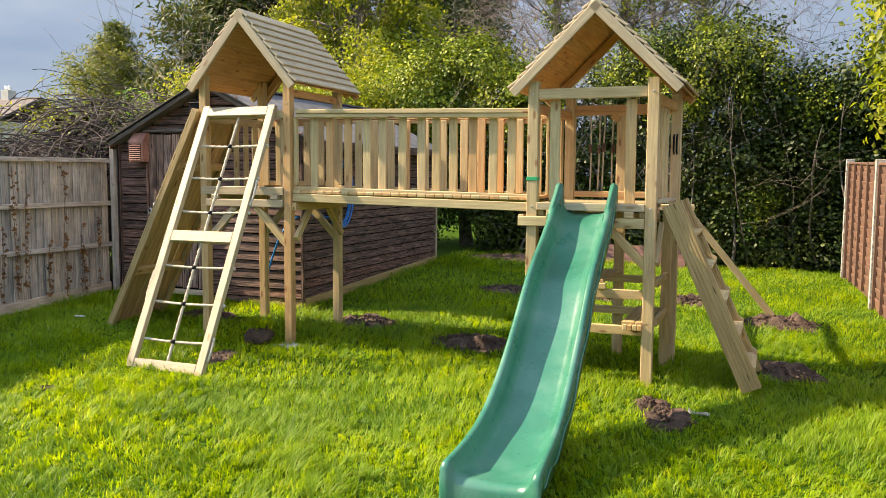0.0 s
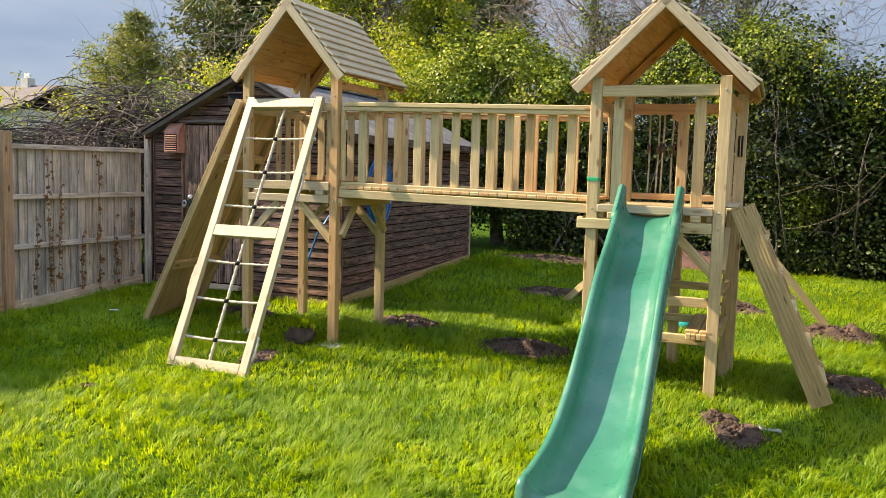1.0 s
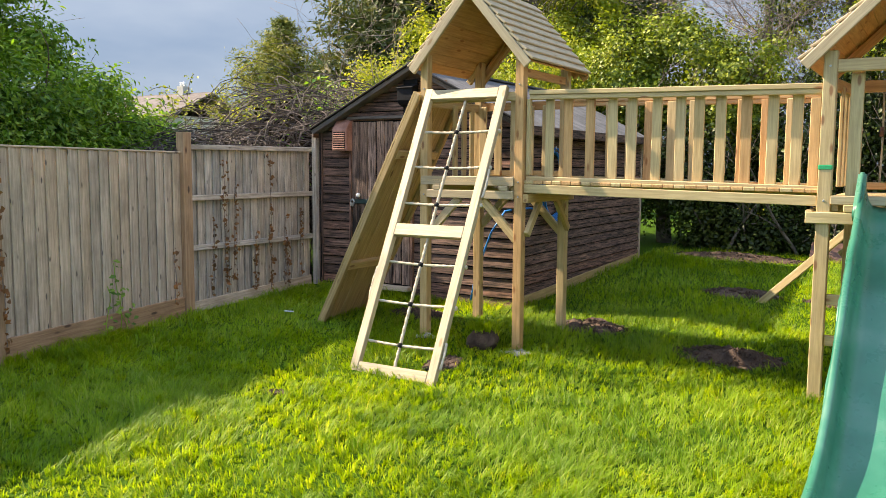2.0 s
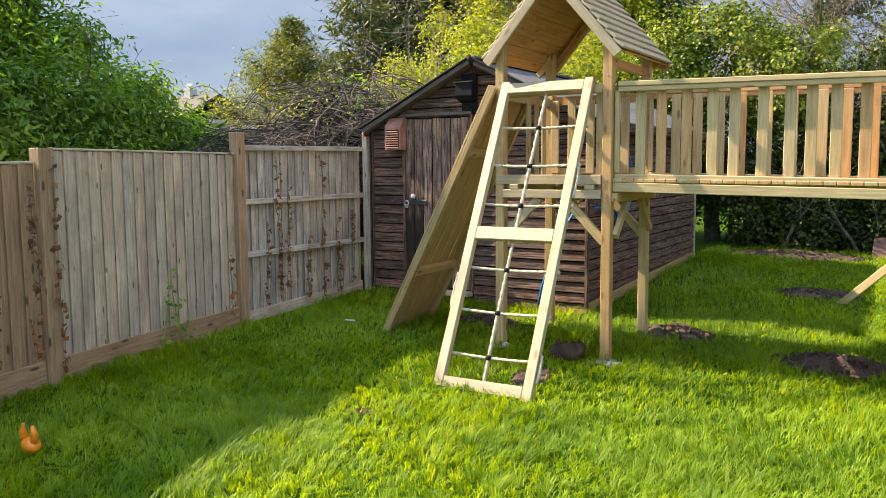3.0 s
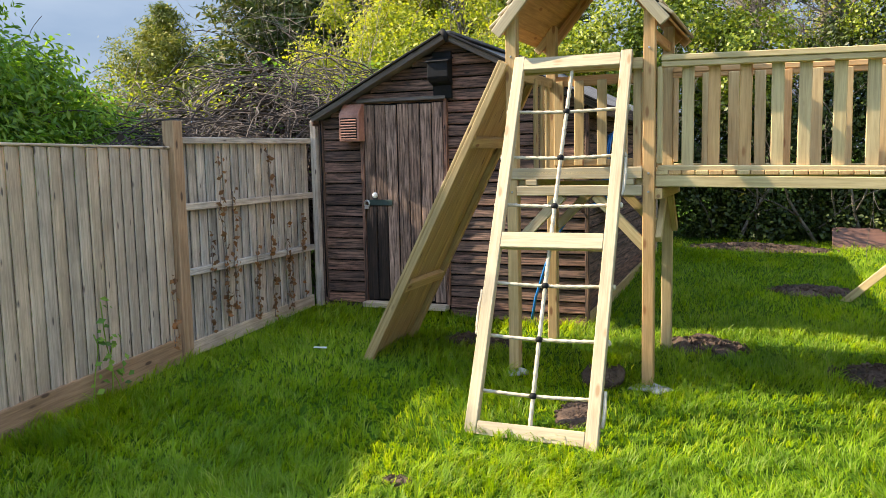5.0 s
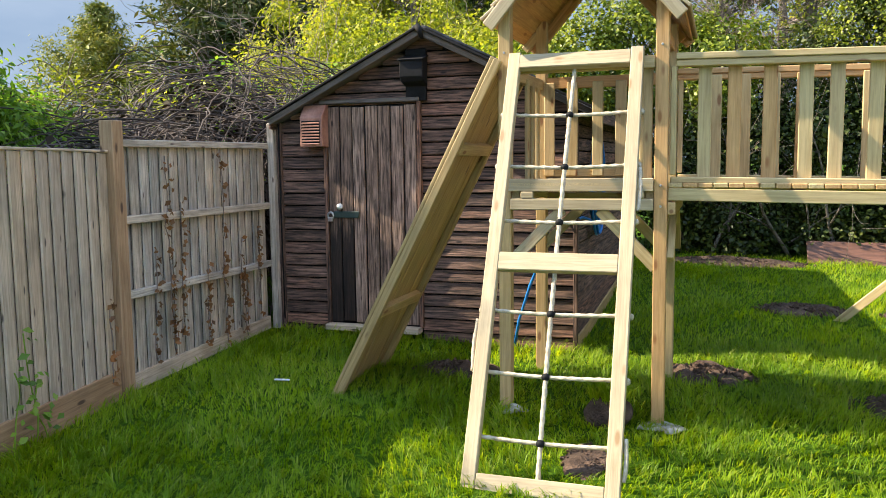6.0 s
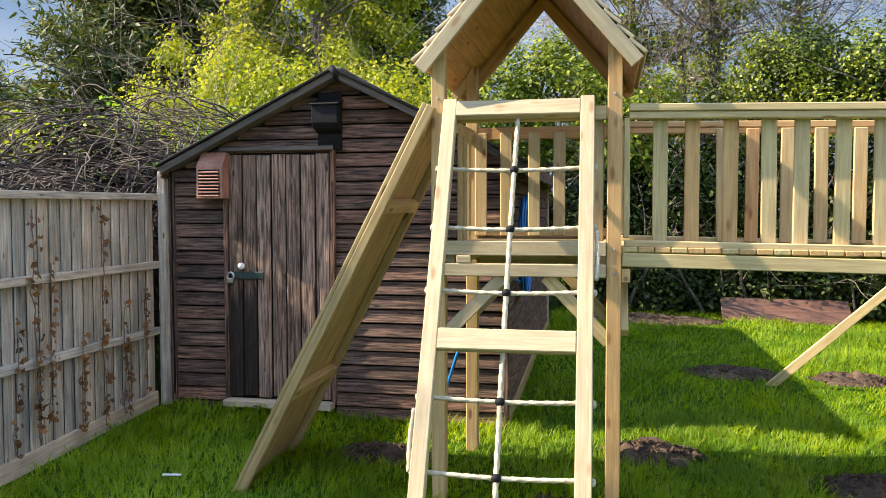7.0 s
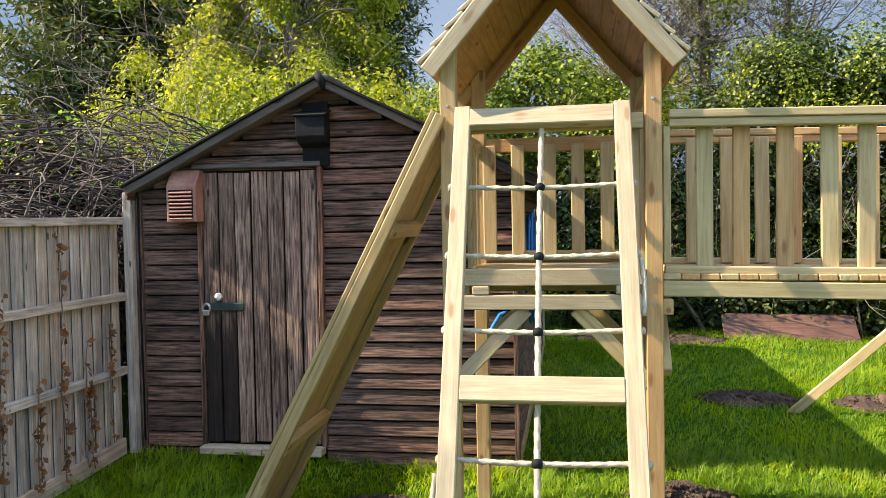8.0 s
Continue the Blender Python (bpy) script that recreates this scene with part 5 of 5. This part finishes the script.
def sprigs():
    """Young arching shoots with fresh leaves standing out of the bramble."""
    t = thing("bramble_shoot", "young arching shoots with fresh pale green leaves", "bramble")
    rr, cs, ns = random.Random(37), [], []
    for k in range(16):
        p = Vector((rr.uniform(-7.4, -6.2), rr.uniform(6.6, 9.0), rr.uniform(2.0, 2.4)))
        w = Vector((rr.gauss(0.2, 0.5), rr.gauss(0.2, 0.5), 0.9)).normalized()
        pts = [p.copy()]
        for j in range(10):
            w = (w + Vector((0.05 * w.x, 0.05 * w.y, -0.16))).normalized()
            p = p + w * 0.085
            pts.append(p.copy())
            for _ in range(3):
                cs.append(tuple(p + Vector((rr.gauss(0, 0.025), rr.gauss(0, 0.025), rr.gauss(0, 0.02)))))
                ns.append((rr.gauss(0, 0.6), rr.gauss(0, 0.6), 1))
        tube("shoot", pts, 0.004, M_twig, t, 4)
    leaf_mesh("leaves", np.array(cs), np.array(ns), 0.023, M_spring, t, 0.6)


def yellow_bush():
    t = thing("bush", "loose bush of fresh yellow-green leaves behind the shed", "bush")
    blobs = []
    rr = random.Random(41)
    for k in range(38):
        x, y = rr.uniform(-8.8, -4.4), rr.uniform(10.8, 13.6)
        blobs.append((x, y, rr.uniform(1.6, 3.0) + 0.5 * max(0.0, min(1.0, (y - 11.2) / 1.6)), 0.55, 0.5, 0.45))
    starts = [((rr.uniform(-8.3, -4.8), rr.uniform(11, 13), 0.5), (rr.gauss(0, 0.4), rr.gauss(0, 0.3), 1), rr.uniform(2, 3.2), 0.02) for _ in range(22)]
    limbs("stem", starts, M_twig, t, 43, 2, 0.3, 5)
    c, n = clumps(blobs, 170, 0.11, 22, 0.4)
    leaf_mesh("leaves", c, n, 0.030, M_spring, t, 0.65)
    c, n = clumps([(-4.9, 12.6, 2.7, 0.6, 0.5, 0.6), (-5.3, 12.4, 2.2, 0.6, 0.5, 0.6), (-6.8, 11.5, 2.3, 0.8, 0.6, 0.7), (-7.8, 11.0, 2.3, 0.8, 0.6, 0.7)], 110, 0.11, 20, 0.4)
    leaf_mesh("darker_leaves", c, n, 0.045, M_bush, t, 0.7)
    return t


def left_bush():
    t = thing("bush", "large leafy green bush leaning over the fence", "bush")
    blobs = [(-7.0, 4.6, 2.0, 0.8, 0.8, 0.85), (-7.1, 5.4, 2.05, 0.8, 0.8, 0.75), (-7.0, 6.1, 1.9, 0.7, 0.7, 0.65), (-6.8, 6.75, 1.65, 0.5, 0.5, 0.5), (-6.5, 5.5, 1.5, 0.5, 0.9, 0.5), (-6.4, 4.4, 1.35, 0.5, 0.9, 0.5)]
    blobs += [(-7.9, 5.2, 3.0, 0.6, 0.6, 0.4), (-6.9, 3.9, 2.2, 0.7, 0.7, 0.8), (-7.6, 4.6, 3.1, 0.7, 0.6, 0.4)]
    blobs += [(-8.0, 5.45, 3.4, 0.6, 0.5, 0.5), (-8.1, 5.5, 4.2, 0.6, 0.55, 0.55), (-8.1, 5.5, 4.9, 0.5, 0.55, 0.45), (-7.3, 6.2, 2.4, 0.55, 0.5, 0.35), (-7.7, 5.85, 2.9, 0.5, 0.5, 0.35), (-8.1, 5.7, 3.7, 0.6, 0.55, 0.5), (-7.2, 6.8, 2.0, 0.45, 0.45, 0.3)]
    trunk_of(t, -8.0, 5.5, 4.6, 0.09)
    rr = random.Random(51)
    limbs("limb", [((-8.0, 5.5, rr.uniform(0.8, 3.0)), (rr.gauss(0.2, 0.7), rr.gauss(0, 0.7), 0.8), rr.uniform(1.2, 2.4), 0.022) for _ in range(16)], M_twig, t, 52, 2)
    c, n = clumps(blobs, 360, 0.09, 38, 0.4)
    leaf_mesh("leaves", c, n, 0.040, M_bush, t, 0.36)
    return t


def right_tree():
    t = thing("tree", "tree with broad fresh yellow-green leaves overhanging the fence", "tree")
    trunk_of(t, 4.3, 9.6, 3.6, 0.12)
    rr = random.Random(61)
    limbs("limb", [((4.3, 9.6, rr.uniform(1.8, 3.4)), (rr.gauss(-0.8, 0.4), rr.gauss(-0.1, 0.5), rr.uniform(0.1, 0.6)), rr.uniform(1.3, 2.1), 0.025) for _ in range(14)], M_bark, t, 62, 2)
    blobs = [(2.95, 9.6, 3.0, 0.7, 0.8, 0.75), (3.4, 9.2, 3.5, 0.9, 0.9, 0.8), (2.74, 9.3, 2.5, 0.38, 0.5, 0.35), (2.95, 9.1, 3.6, 0.55, 0.6, 0.6), (3.0, 8.6, 3.7, 0.8, 0.8, 0.6), (4.4, 9.6, 3.2, 1.0, 1.0, 1.0), (2.9, 9.9, 3.7, 0.6, 0.6, 0.6)]
    c, n = clumps(blobs, 150, 0.12, 24, 0.5)
    leaf_mesh("crown", c, n, 0.044, M_spring, t, 0.55)
    return t


ivy_bush()
dark_hedge()
bare_tree(-0.85, 14.6, 6.4, 71, "thin ivy-clad tree with a net of bare twigs")
bare_tree(-2.0, 14.5, 5.6, 73, "ivy-wrapped thin tree with bare twigs")
bare_tree(0.45, 15.2, 5.2, 72, "thin tree with bare twigs in early leaf")
spring_tree(-10.5, 21.5, 10.5, 4.0, 82, "tree with bright yellow-green spring leaves", 1.7, M_spring, 0.058, 2.5)
spring_tree(-8.9, 20.5, 9.5, 2.5, 81, "wide tree in fresh yellow-green leaf", 1.8, M_spring, 0.056, 2.0)
spring_tree(-8.2, 17.4, 4.7, 2.1, 86, "bright yellow-green tree behind the shed", 1.0, M_spring, 0.045, 2.0)
spring_tree(-0.9, 19.0, 7.6, 2.2, 83, "tree in thin spring leaf", 0.4, M_spring, 0.045, 2.0)
spring_tree(6.3, 17.0, 5.0, 2.0, 84, "dark leafy tree behind the hedge", 1.6, M_hedge, 0.06, 1.0)
spring_tree(3.0, 14.8, 2.5, 1.9, 87, "low dark shrub behind the hedge", 2.0, M_hedge, 0.06, 0.7)
spring_tree(7.5, 15.0, 6.0, 2.6, 85, "dark leafy tree beyond the fence", 1.4, M_hedge, 0.06, 1.0)
conifer(-18.8, 31.5, 16.5, 5.4, 91, M_conifer, "tall dark green conifer with ragged drooping sprays", 0.20, 900, 0.55)
conifer(-11.2, 33.0, 19.0, 3.3, 92, M_conifer, "tall dark conifer behind the spring trees", 0.15, 620, 0.38)
conifer(-29.6, 34.0, 9.4, 4.9, 93, M_cypress, "small golden-green cypress tree with pointed sprays", 0.11, 300, 0.95, 0.55)
bramble()
sprigs()
yellow_bush()
left_bush()
right_tree()


def neighbour_house(x, y, ridge, name_label):
    t = thing("house", name_label, "house")
    bm = bmesh.new()
    bmesh.ops.create_cube(bm, size=1, matrix=Matrix.Translation((x, y, (ridge - 1.6) / 2)) @ Matrix.Diagonal((9, 6, ridge - 1.6, 1)))
    part("wall", bm, M_render, t)
    for s in (-1, 1):
        bar("roof", (x - 4.8, y + s * 1.7, ridge - 0.82), (x + 4.8, y + s * 1.7, ridge - 0.82), 3.9, 0.12, M_roofing, t, up=(0, s * 0.44, 0.9))
    ch = bar("chimney", (x + 2.0, y, ridge - 0.6), (x + 2.0, y, ridge + 0.55), 0.6, 0.6, M_render, t)
    for px in (-0.15, 0.15):
        tube("chimney_pot", [(x + 2.0 + px, y, ridge + 0.5), (x + 2.0 + px, y, ridge + 0.85)], 0.11, M_white, t, 10)


neighbour_house(-46.0, 40.0, 6.4, "distant bungalow with a dark tiled roof and pale chimney")


def dead_ivy():
    """Withered ivy runners on the fence boards."""
    t = thing("dead_ivy", "withered brown ivy runners clinging to the fence", "ivy")
    rr, out, cs, ns = random.Random(17), [], [], []
    lines = [(-5.35, 6.35, 0.5, 1.8), (-5.35, 6.42, 0.6, 1.5), (-5.35, 6.72, 0.5, 1.1), (-5.35, 6.95, 0.45, 1.85), (-5.35, 7.15, 0.5, 1.2), (-5.35, 7.22, 0.45, 0.95), (-5.35, 7.42, 0.6, 1.25), (-5.35, 6.15, 0.5, 1.2), (-5.13, 4.02, 0.4, 1.75), (-5.11, 3.82, 0.5, 1.6), (-5.24, 5.62, 0.5, 1.0), (-5.09, 3.55, 0.5, 1.5), (-5.07, 3.3, 0.5, 1.4)]
    for x, y, z0, z1 in lines:
        p, pts = Vector((x + 0.03, y, z0)), []
        while p.z < z1:
            pts.append(p.copy())
            p = p + Vector((0, rr.gauss(0, 0.008), 0.05))
        tube("runner", pts, 0.0035, M_twig, t, 4)
        for q in pts:
            for _ in range(rr.choice((0, 2, 3, 7))):
                cs.append((q.x + rr.uniform(0, 0.03), q.y + rr.gauss(0, 0.013), q.z + rr.gauss(0, 0.02)))
                ns.append((1, rr.gauss(0, 0.7), rr.gauss(0.2, 0.7)))
    leaf_mesh("withered_leaves", np.array(cs), np.array(ns), 0.021, M_deadleaf, t, 0.7)
    return t


dead_ivy()


# ---- small things on the lawn ----
# the tiny heap at (-3.10, 4.62) stands in for a patch of red leaf litter
HOLES = [(-2.0, 7.36, 0.30, 0.20, 0.07), (-0.80, 7.02, 0.40, 0.24, 0.09), (-1.22, 9.60, 0.40, 0.25, 0.05), (-0.28, 9.58, 0.33, 0.2, 0.08), (0.83, 5.90, 0.12, 0.15, 0.03), (0.97, 5.66, 0.15, 0.22, 0.025), (-3.10, 4.62, 0.06, 0.045, 0.003), (1.70, 8.95, 0.38, 0.26, 0.10), (1.68, 7.15, 0.26, 0.25, 0.08), (-3.55, 6.98, 0.28, 0.17, 0.05), (-2.53, 5.74, 0.11, 0.20, 0.015), (0.75, 9.75, 0.28, 0.2, 0.08), (-1.75, 12.15, 0.8, 0.28, 0.05)]


def soil_heap(x, y, rx, ry, h, seed):
    t = thing("soil_heap", "heap of freshly dug brown soil on the lawn", "soil", "soil heaps", "stuff")
    rr, out = random.Random(seed), []
    bm = bmesh.new()
    n_u, n_r = 26, 7
    rings = []
    for k in range(n_r + 1):
        f = k / n_r
        ring = []
        for j in range(n_u):
            a = 2 * math.pi * j / n_u
            e = 1 + 0.45 * noise.noise(Vector((math.cos(a) * 1.7 + 3.1 * seed, math.sin(a) * 1.7, 0)))
            px, py = x + rx * f * e * math.cos(a), y + ry * f * e * math.sin(a)
            lump = (h + 0.01) * (1 - f * f) * (0.42 + 1.3 * noise.noise(Vector((px * 9, py * 9, seed)))) - 0.012 * (f > 0.95)
            ring.append(bm.verts.new((px, py, float(gz(px, py)) + 0.012 + lump)))
        rings.append(ring)
    for k in range(n_r):
        for j in range(n_u):
            i = (j + 1) % n_u
            if k == 0:
                if j == 0:
                    bm.faces.new(rings[1])
                continue
            bm.faces.new((rings[k][j], rings[k + 1][j], rings[k + 1][i], rings[k][i]))
    loose = [v for v in bm.verts if not v.link_faces]
    bmesh.ops.delete(bm, geom=loose, context="VERTS")
    bmesh.ops.recalc_face_normals(bm, faces=bm.faces)
    part("soil", bm, M_soil, t, smooth=True)
    bm = bmesh.new()
    for _ in range(int(90 + 900 * rx * ry * 3)):
        a, f = rr.uniform(0, 6.283), math.sqrt(rr.random()) * 1.08
        px, py = x + rx * f * math.cos(a), y + ry * f * math.sin(a)
        s = rr.uniform(0.005, 0.012) if rr.random() < 0.8 else rr.uniform(0.012, 0.026)
        z = float(gz(px, py)) + max(0, h * (1 - f * f)) * 0.75 + 0.006
        geom = bmesh.ops.create_icosphere(bm, subdivisions=1, radius=s, matrix=Matrix.Translation((px, py, z)) @ Euler((rr.uniform(0, 3), rr.uniform(0, 3), 0)).to_matrix().to_4x4() @ Matrix.Diagonal((1, rr.uniform(0.6, 1.0), rr.uniform(0.5, 0.9), 1)))
        for v in geom["verts"]:
            v.co += Vector((rr.gauss(0, 0.15), rr.gauss(0, 0.15), rr.gauss(0, 0.15))) * s
    part("clod", bm, M_soil, t)
    return t


for k, h in enumerate(HOLES):
    soil_heap(*h, k)


def turf_sod(x, y):
    t = thing("turf_sod", "lifted sod of turf with long grass beside the post", "turf")
    bm = bmesh.new()
    bmesh.ops.create_icosphere(bm, subdivisions=3, radius=0.11, matrix=Matrix.Translation((x, y, float(gz(x, y)) + 0.06)) @ Matrix.Diagonal((1.2, 0.9, 0.8, 1)))
    for v in bm.verts:
        v.co += 0.03 * noise.noise_vector(v.co * 14)
    part("soil", bm, M_soil, t, smooth=True)
    blades("grass", rng.normal(size=(700, 2)) * np.array([0.055, 0.045]) + np.array([x, y]), 0.09, t, 0.15)


def blades(name, xy, height, parent, lift=0.0, width=0.0023):
    """Grass blades: bent strips of three quads' width, tapering to a point."""
    n = len(xy)
    x, y = xy[:, 0], xy[:, 1]
    # blades gather in tufts, each with its own lean and height
    wob = xy + 0.03 * np.stack([np.sin(23 * y + 5 * x), np.sin(19 * x - 7 * y)], 1)
    cell = np.floor(wob / 0.08).astype(np.int64)
    key = (cell[:, 0] * 7349 + cell[:, 1] * 9151) % 4093
    t_lean, t_high = rng.normal(0, 1.0, 4093)[key], rng.uniform(0.0, 1.0, 4093)[key]
    tuft = 0.75 * t_high + 0.1 + 0.2 * np.sin(5 * x + 2 * np.sin(3 * y))
    xy = xy + (((cell + 0.5) * 0.08) - wob) * 0.3
    h = height * rng.uniform(0.4, 1.2, n) * (0.55 + 0.85 * tuft)
    swirl = 2.2 * np.sin(1.9 * x + 0.7 * y) + 2.2 * np.sin(2.3 * y - 1.1 * x + 1) + 1.3 * np.sin(6.1 * x) * np.sin(5.3 * y)
    a = swirl * 0.6 + t_lean + rng.normal(0, 0.9, n)
    lean = np.abs(rng.normal(0.85, 0.4, n)) * h
    d = np.stack([np.cos(a), np.sin(a)], 1)
    s = np.stack([-np.sin(a), np.cos(a)], 1) * (width * rng.uniform(0.7, 1.5, n))[:, None]
    base = np.concatenate([xy, (gz(xy[:, 0], xy[:, 1]) + lift - 0.004)[:, None]], 1)
    pts = np.empty((n, 5, 3))
    side = np.concatenate([s, np.zeros((n, 1))], 1)
    mid = base + np.concatenate([d * (lean * 0.35)[:, None], (h * 0.55)[:, None]], 1)
    tip = base + np.concatenate([d * lean[:, None], (h * 0.82)[:, None]], 1)
    pts[:, 0], pts[:, 1], pts[:, 2], pts[:, 3], pts[:, 4] = base - side, base + side, mid - side * 0.8, mid + side * 0.8, tip
    k = 5 * np.arange(n)[:, None]
    tris = np.concatenate([k + np.array([0, 1, 3]), k + np.array([0, 3, 2]), k + np.array([2, 3, 4])], 1).reshape(-1)
    me = bpy.data.meshes.new(name)
    me.vertices.add(5 * n)
    me.vertices.foreach_set("co", pts.reshape(-1))
    me.loops.add(9 * n)
    me.loops.foreach_set("vertex_index", tris.astype(np.int32))
    me.polygons.add(3 * n)
    me.polygons.foreach_set("loop_start", np.arange(0, 9 * n, 3, dtype=np.int32))
    me.update(calc_edges=True)
    return put(name, me, M_grass, parent)


def lawn():
    """Blades over the whole lawn, thinner far off, none in the soil heaps."""
    sets = []
    for x0, x1, y0, y1, dens in ((-5.3, 3.0, 2.2, 5.2, 9500), (-5.3, 3.0, 5.2, 8.2, 6300), (-5.3, 2.9, 8.2, 12.6, 2500), (-5.3, 3.2, -1.0, 2.2, 700)):
        n = int((x1 - x0) * (y1 - y0) * dens)
        sets.append(np.stack([rng.uniform(x0, x1, n), rng.uniform(y0, y1, n)], 1))
    xy = np.concatenate(sets)
    keep = np.ones(len(xy), bool)
    for x, y, rx, ry, h in HOLES:
        r = ((xy[:, 0] - x) / rx) ** 2 + ((xy[:, 1] - y) / ry) ** 2
        keep &= r > 0.8 + 0.5 * rng.random(len(xy))
    keep &= ~((xy[:, 0] < SX1 + 0.01) & (xy[:, 1] > SY0 - 0.02))
    # patchy growth
    patch = 0.5 + 0.5 * np.sin(2.3 * xy[:, 0] + 1.1 * np.sin(1.7 * xy[:, 1])) * np.sin(2.9 * xy[:, 1] + np.sin(2.1 * xy[:, 0]))
    keep &= rng.random(len(xy)) < 0.62 + 0.38 * patch
    xy, patch = xy[keep], patch[keep]
    edge = (xy[:, 0] < -4.95) | ((xy[:, 1] > 7.4) & (xy[:, 0] < -2.7))
    tall = 0.058 + 0.03 * patch + 0.02 * edge
    return tagged(blades("grass", xy, tall, None), "bright green uneven lawn grass", "grass", kind="stuff")


lawn()
turf_sod(-2.49, 6.28)


def pebble_slab(x, y, r, seed):
    t = thing("concrete_footing", "pale spilled concrete round a post foot", "concrete", "post footings")
    bm = bmesh.new()
    bmesh.ops.create_icosphere(bm, subdivisions=3, radius=r, matrix=Matrix.Translation((x, y, float(gz(x, y)) + 0.012)) @ Matrix.Diagonal((1.1, 0.7, 0.12, 1)))
    for v in bm.verts:
        q = noise.noise_vector(Vector((v.co.x * 11 + seed, v.co.y * 11, 0)))
        v.co += Vector((0.035 * q.x, 0.035 * q.y, 0.03 * q.z))
    part("slab", bm, M_concrete, t, smooth=True)


pebble_slab(-2.21, 6.29, 0.12, 1)
pebble_slab(-3.05, 6.30, 0.10, 2)
pebble_slab(1.14, 5.86, 0.07, 3)


def back_board():
    t = thing("leaning_board", "wide red-brown varnished board lying along the hedge", "board")
    nrm = Vector((0, -0.72, 0.69))
    bar("panel", (-0.95, 12.44, 0.585), (0.47, 12.46, 0.565), 0.43, 0.022, M_redboard, t, up=nrm)
    bar("batten", (-0.90, 12.62, 0.725), (0.42, 12.64, 0.705), 0.03, 0.05, M_redboard, t, up=nrm)
    return t


back_board()


def hose():
    t = thing("garden_hose", "coiled bright blue garden hose hung on the shed wall", "hose")
    rr = random.Random(23)
    for k in range(6):
        cy, cz, ry, rz = 8.40 + rr.uniform(-0.03, 0.03), 1.53 + rr.uniform(-0.02, 0.02), 0.26 + rr.uniform(-0.05, 0.03), 0.36 + rr.uniform(-0.04, 0.04)
        ring = [(SX1 + 0.035 + 0.012 * k * 0.6, cy + ry * math.sin(a), cz + rz * math.cos(a)) for a in np.linspace(0, 6.283, 30, endpoint=False)]
        tube("coil", ring, 0.010, M_hose, t, 6, closed=True)
    tail = [(-2.87, 8.20, 1.28), (-2.90, 7.95, 1.32), (-3.0, 7.62, 1.30), (-3.12, 7.58, 1.10), (-3.22, 7.58, 0.85), (-3.30, 7.58, 0.60), (-3.33, 7.56, 0.40)]
    tube("tail", tail, 0.011, M_hose, t, 6)
    tube("hook", [(SX1 - 0.01, 8.40, 1.88), (SX1 + 0.08, 8.40, 1.87), (SX1 + 0.085, 8.40, 1.92)], 0.008, M_steel, t, 6)


hose()


def toys():
    x, y = -4.21, 3.21
    t = thing("plastic_toy", "bright orange plastic toy lying on the grass", "toy")
    z = float(gz(x, y))
    bm = bmesh.new()
    bmesh.ops.create_uvsphere(bm, u_segments=12, v_segments=8, radius=0.05, matrix=Matrix.Translation((x, y, z + 0.05)) @ Matrix.Diagonal((1.3, 0.9, 0.9, 1)))
    part("body", bm, M_orange_toy, t, smooth=True)
    for dx in (-0.035, 0.035):
        tube("prong", [(x + dx, y, z + 0.06), (x + 1.5 * dx, y - 0.01, z + 0.13), (x + 1.1 * dx, y - 0.01, z + 0.165)], [0.022, 0.018, 0.008], M_orange_toy, t, 8)
    x, y = 0.36, 8.55
    t = thing("toy_ball", "small turquoise plastic toy on the grass", "toy")
    bm = bmesh.new()
    bmesh.ops.create_uvsphere(bm, u_segments=12, v_segments=8, radius=0.06, matrix=Matrix.Translation((x, y, float(gz(x, y)) + 0.05)) @ Matrix.Diagonal((1.2, 0.8, 1, 1)))
    part("body", bm, M_teal_toy, t, smooth=True)
    x, y = -4.52, 6.31
    s = thing("plant_label", "white plastic strip lying in the grass", "litter")
    bar("strip", (x - 0.05, y, gz(x, y) + 0.05), (x + 0.05, y + 0.01, gz(x, y) + 0.052), 0.02, 0.008, M_white, s)


toys()


def weed():
    t = thing("weed", "young green weed growing against the fence boards", "plant")
    rr, cs, ns = random.Random(29), [], []
    for dy, top in ((0.0, 0.98), (0.05, 0.72), (-0.10, 0.80)):
        x0, y0 = -5.20, 5.02 + dy
        pts = [(x0 + 0.01 * math.sin(9 * g), y0 + 0.03 * math.sin(5 * g + dy * 20), float(gz(x0, y0)) + (top - 0.37) * g) for g in np.linspace(0, 1, 8)]
        tube("stem", pts, 0.004, M_bush, t, 5)
        for p in pts[2:]:
            for _ in range(2):
                cs.append((p[0] + rr.uniform(0, 0.05), p[1] + rr.gauss(0, 0.04), p[2] + rr.gauss(0, 0.025)))
                ns.append((1, rr.gauss(0, 0.5), 0.8))
    leaf_mesh("leaves", np.array(cs), np.array(ns), 0.026, M_bush, t, 0.6)


weed()
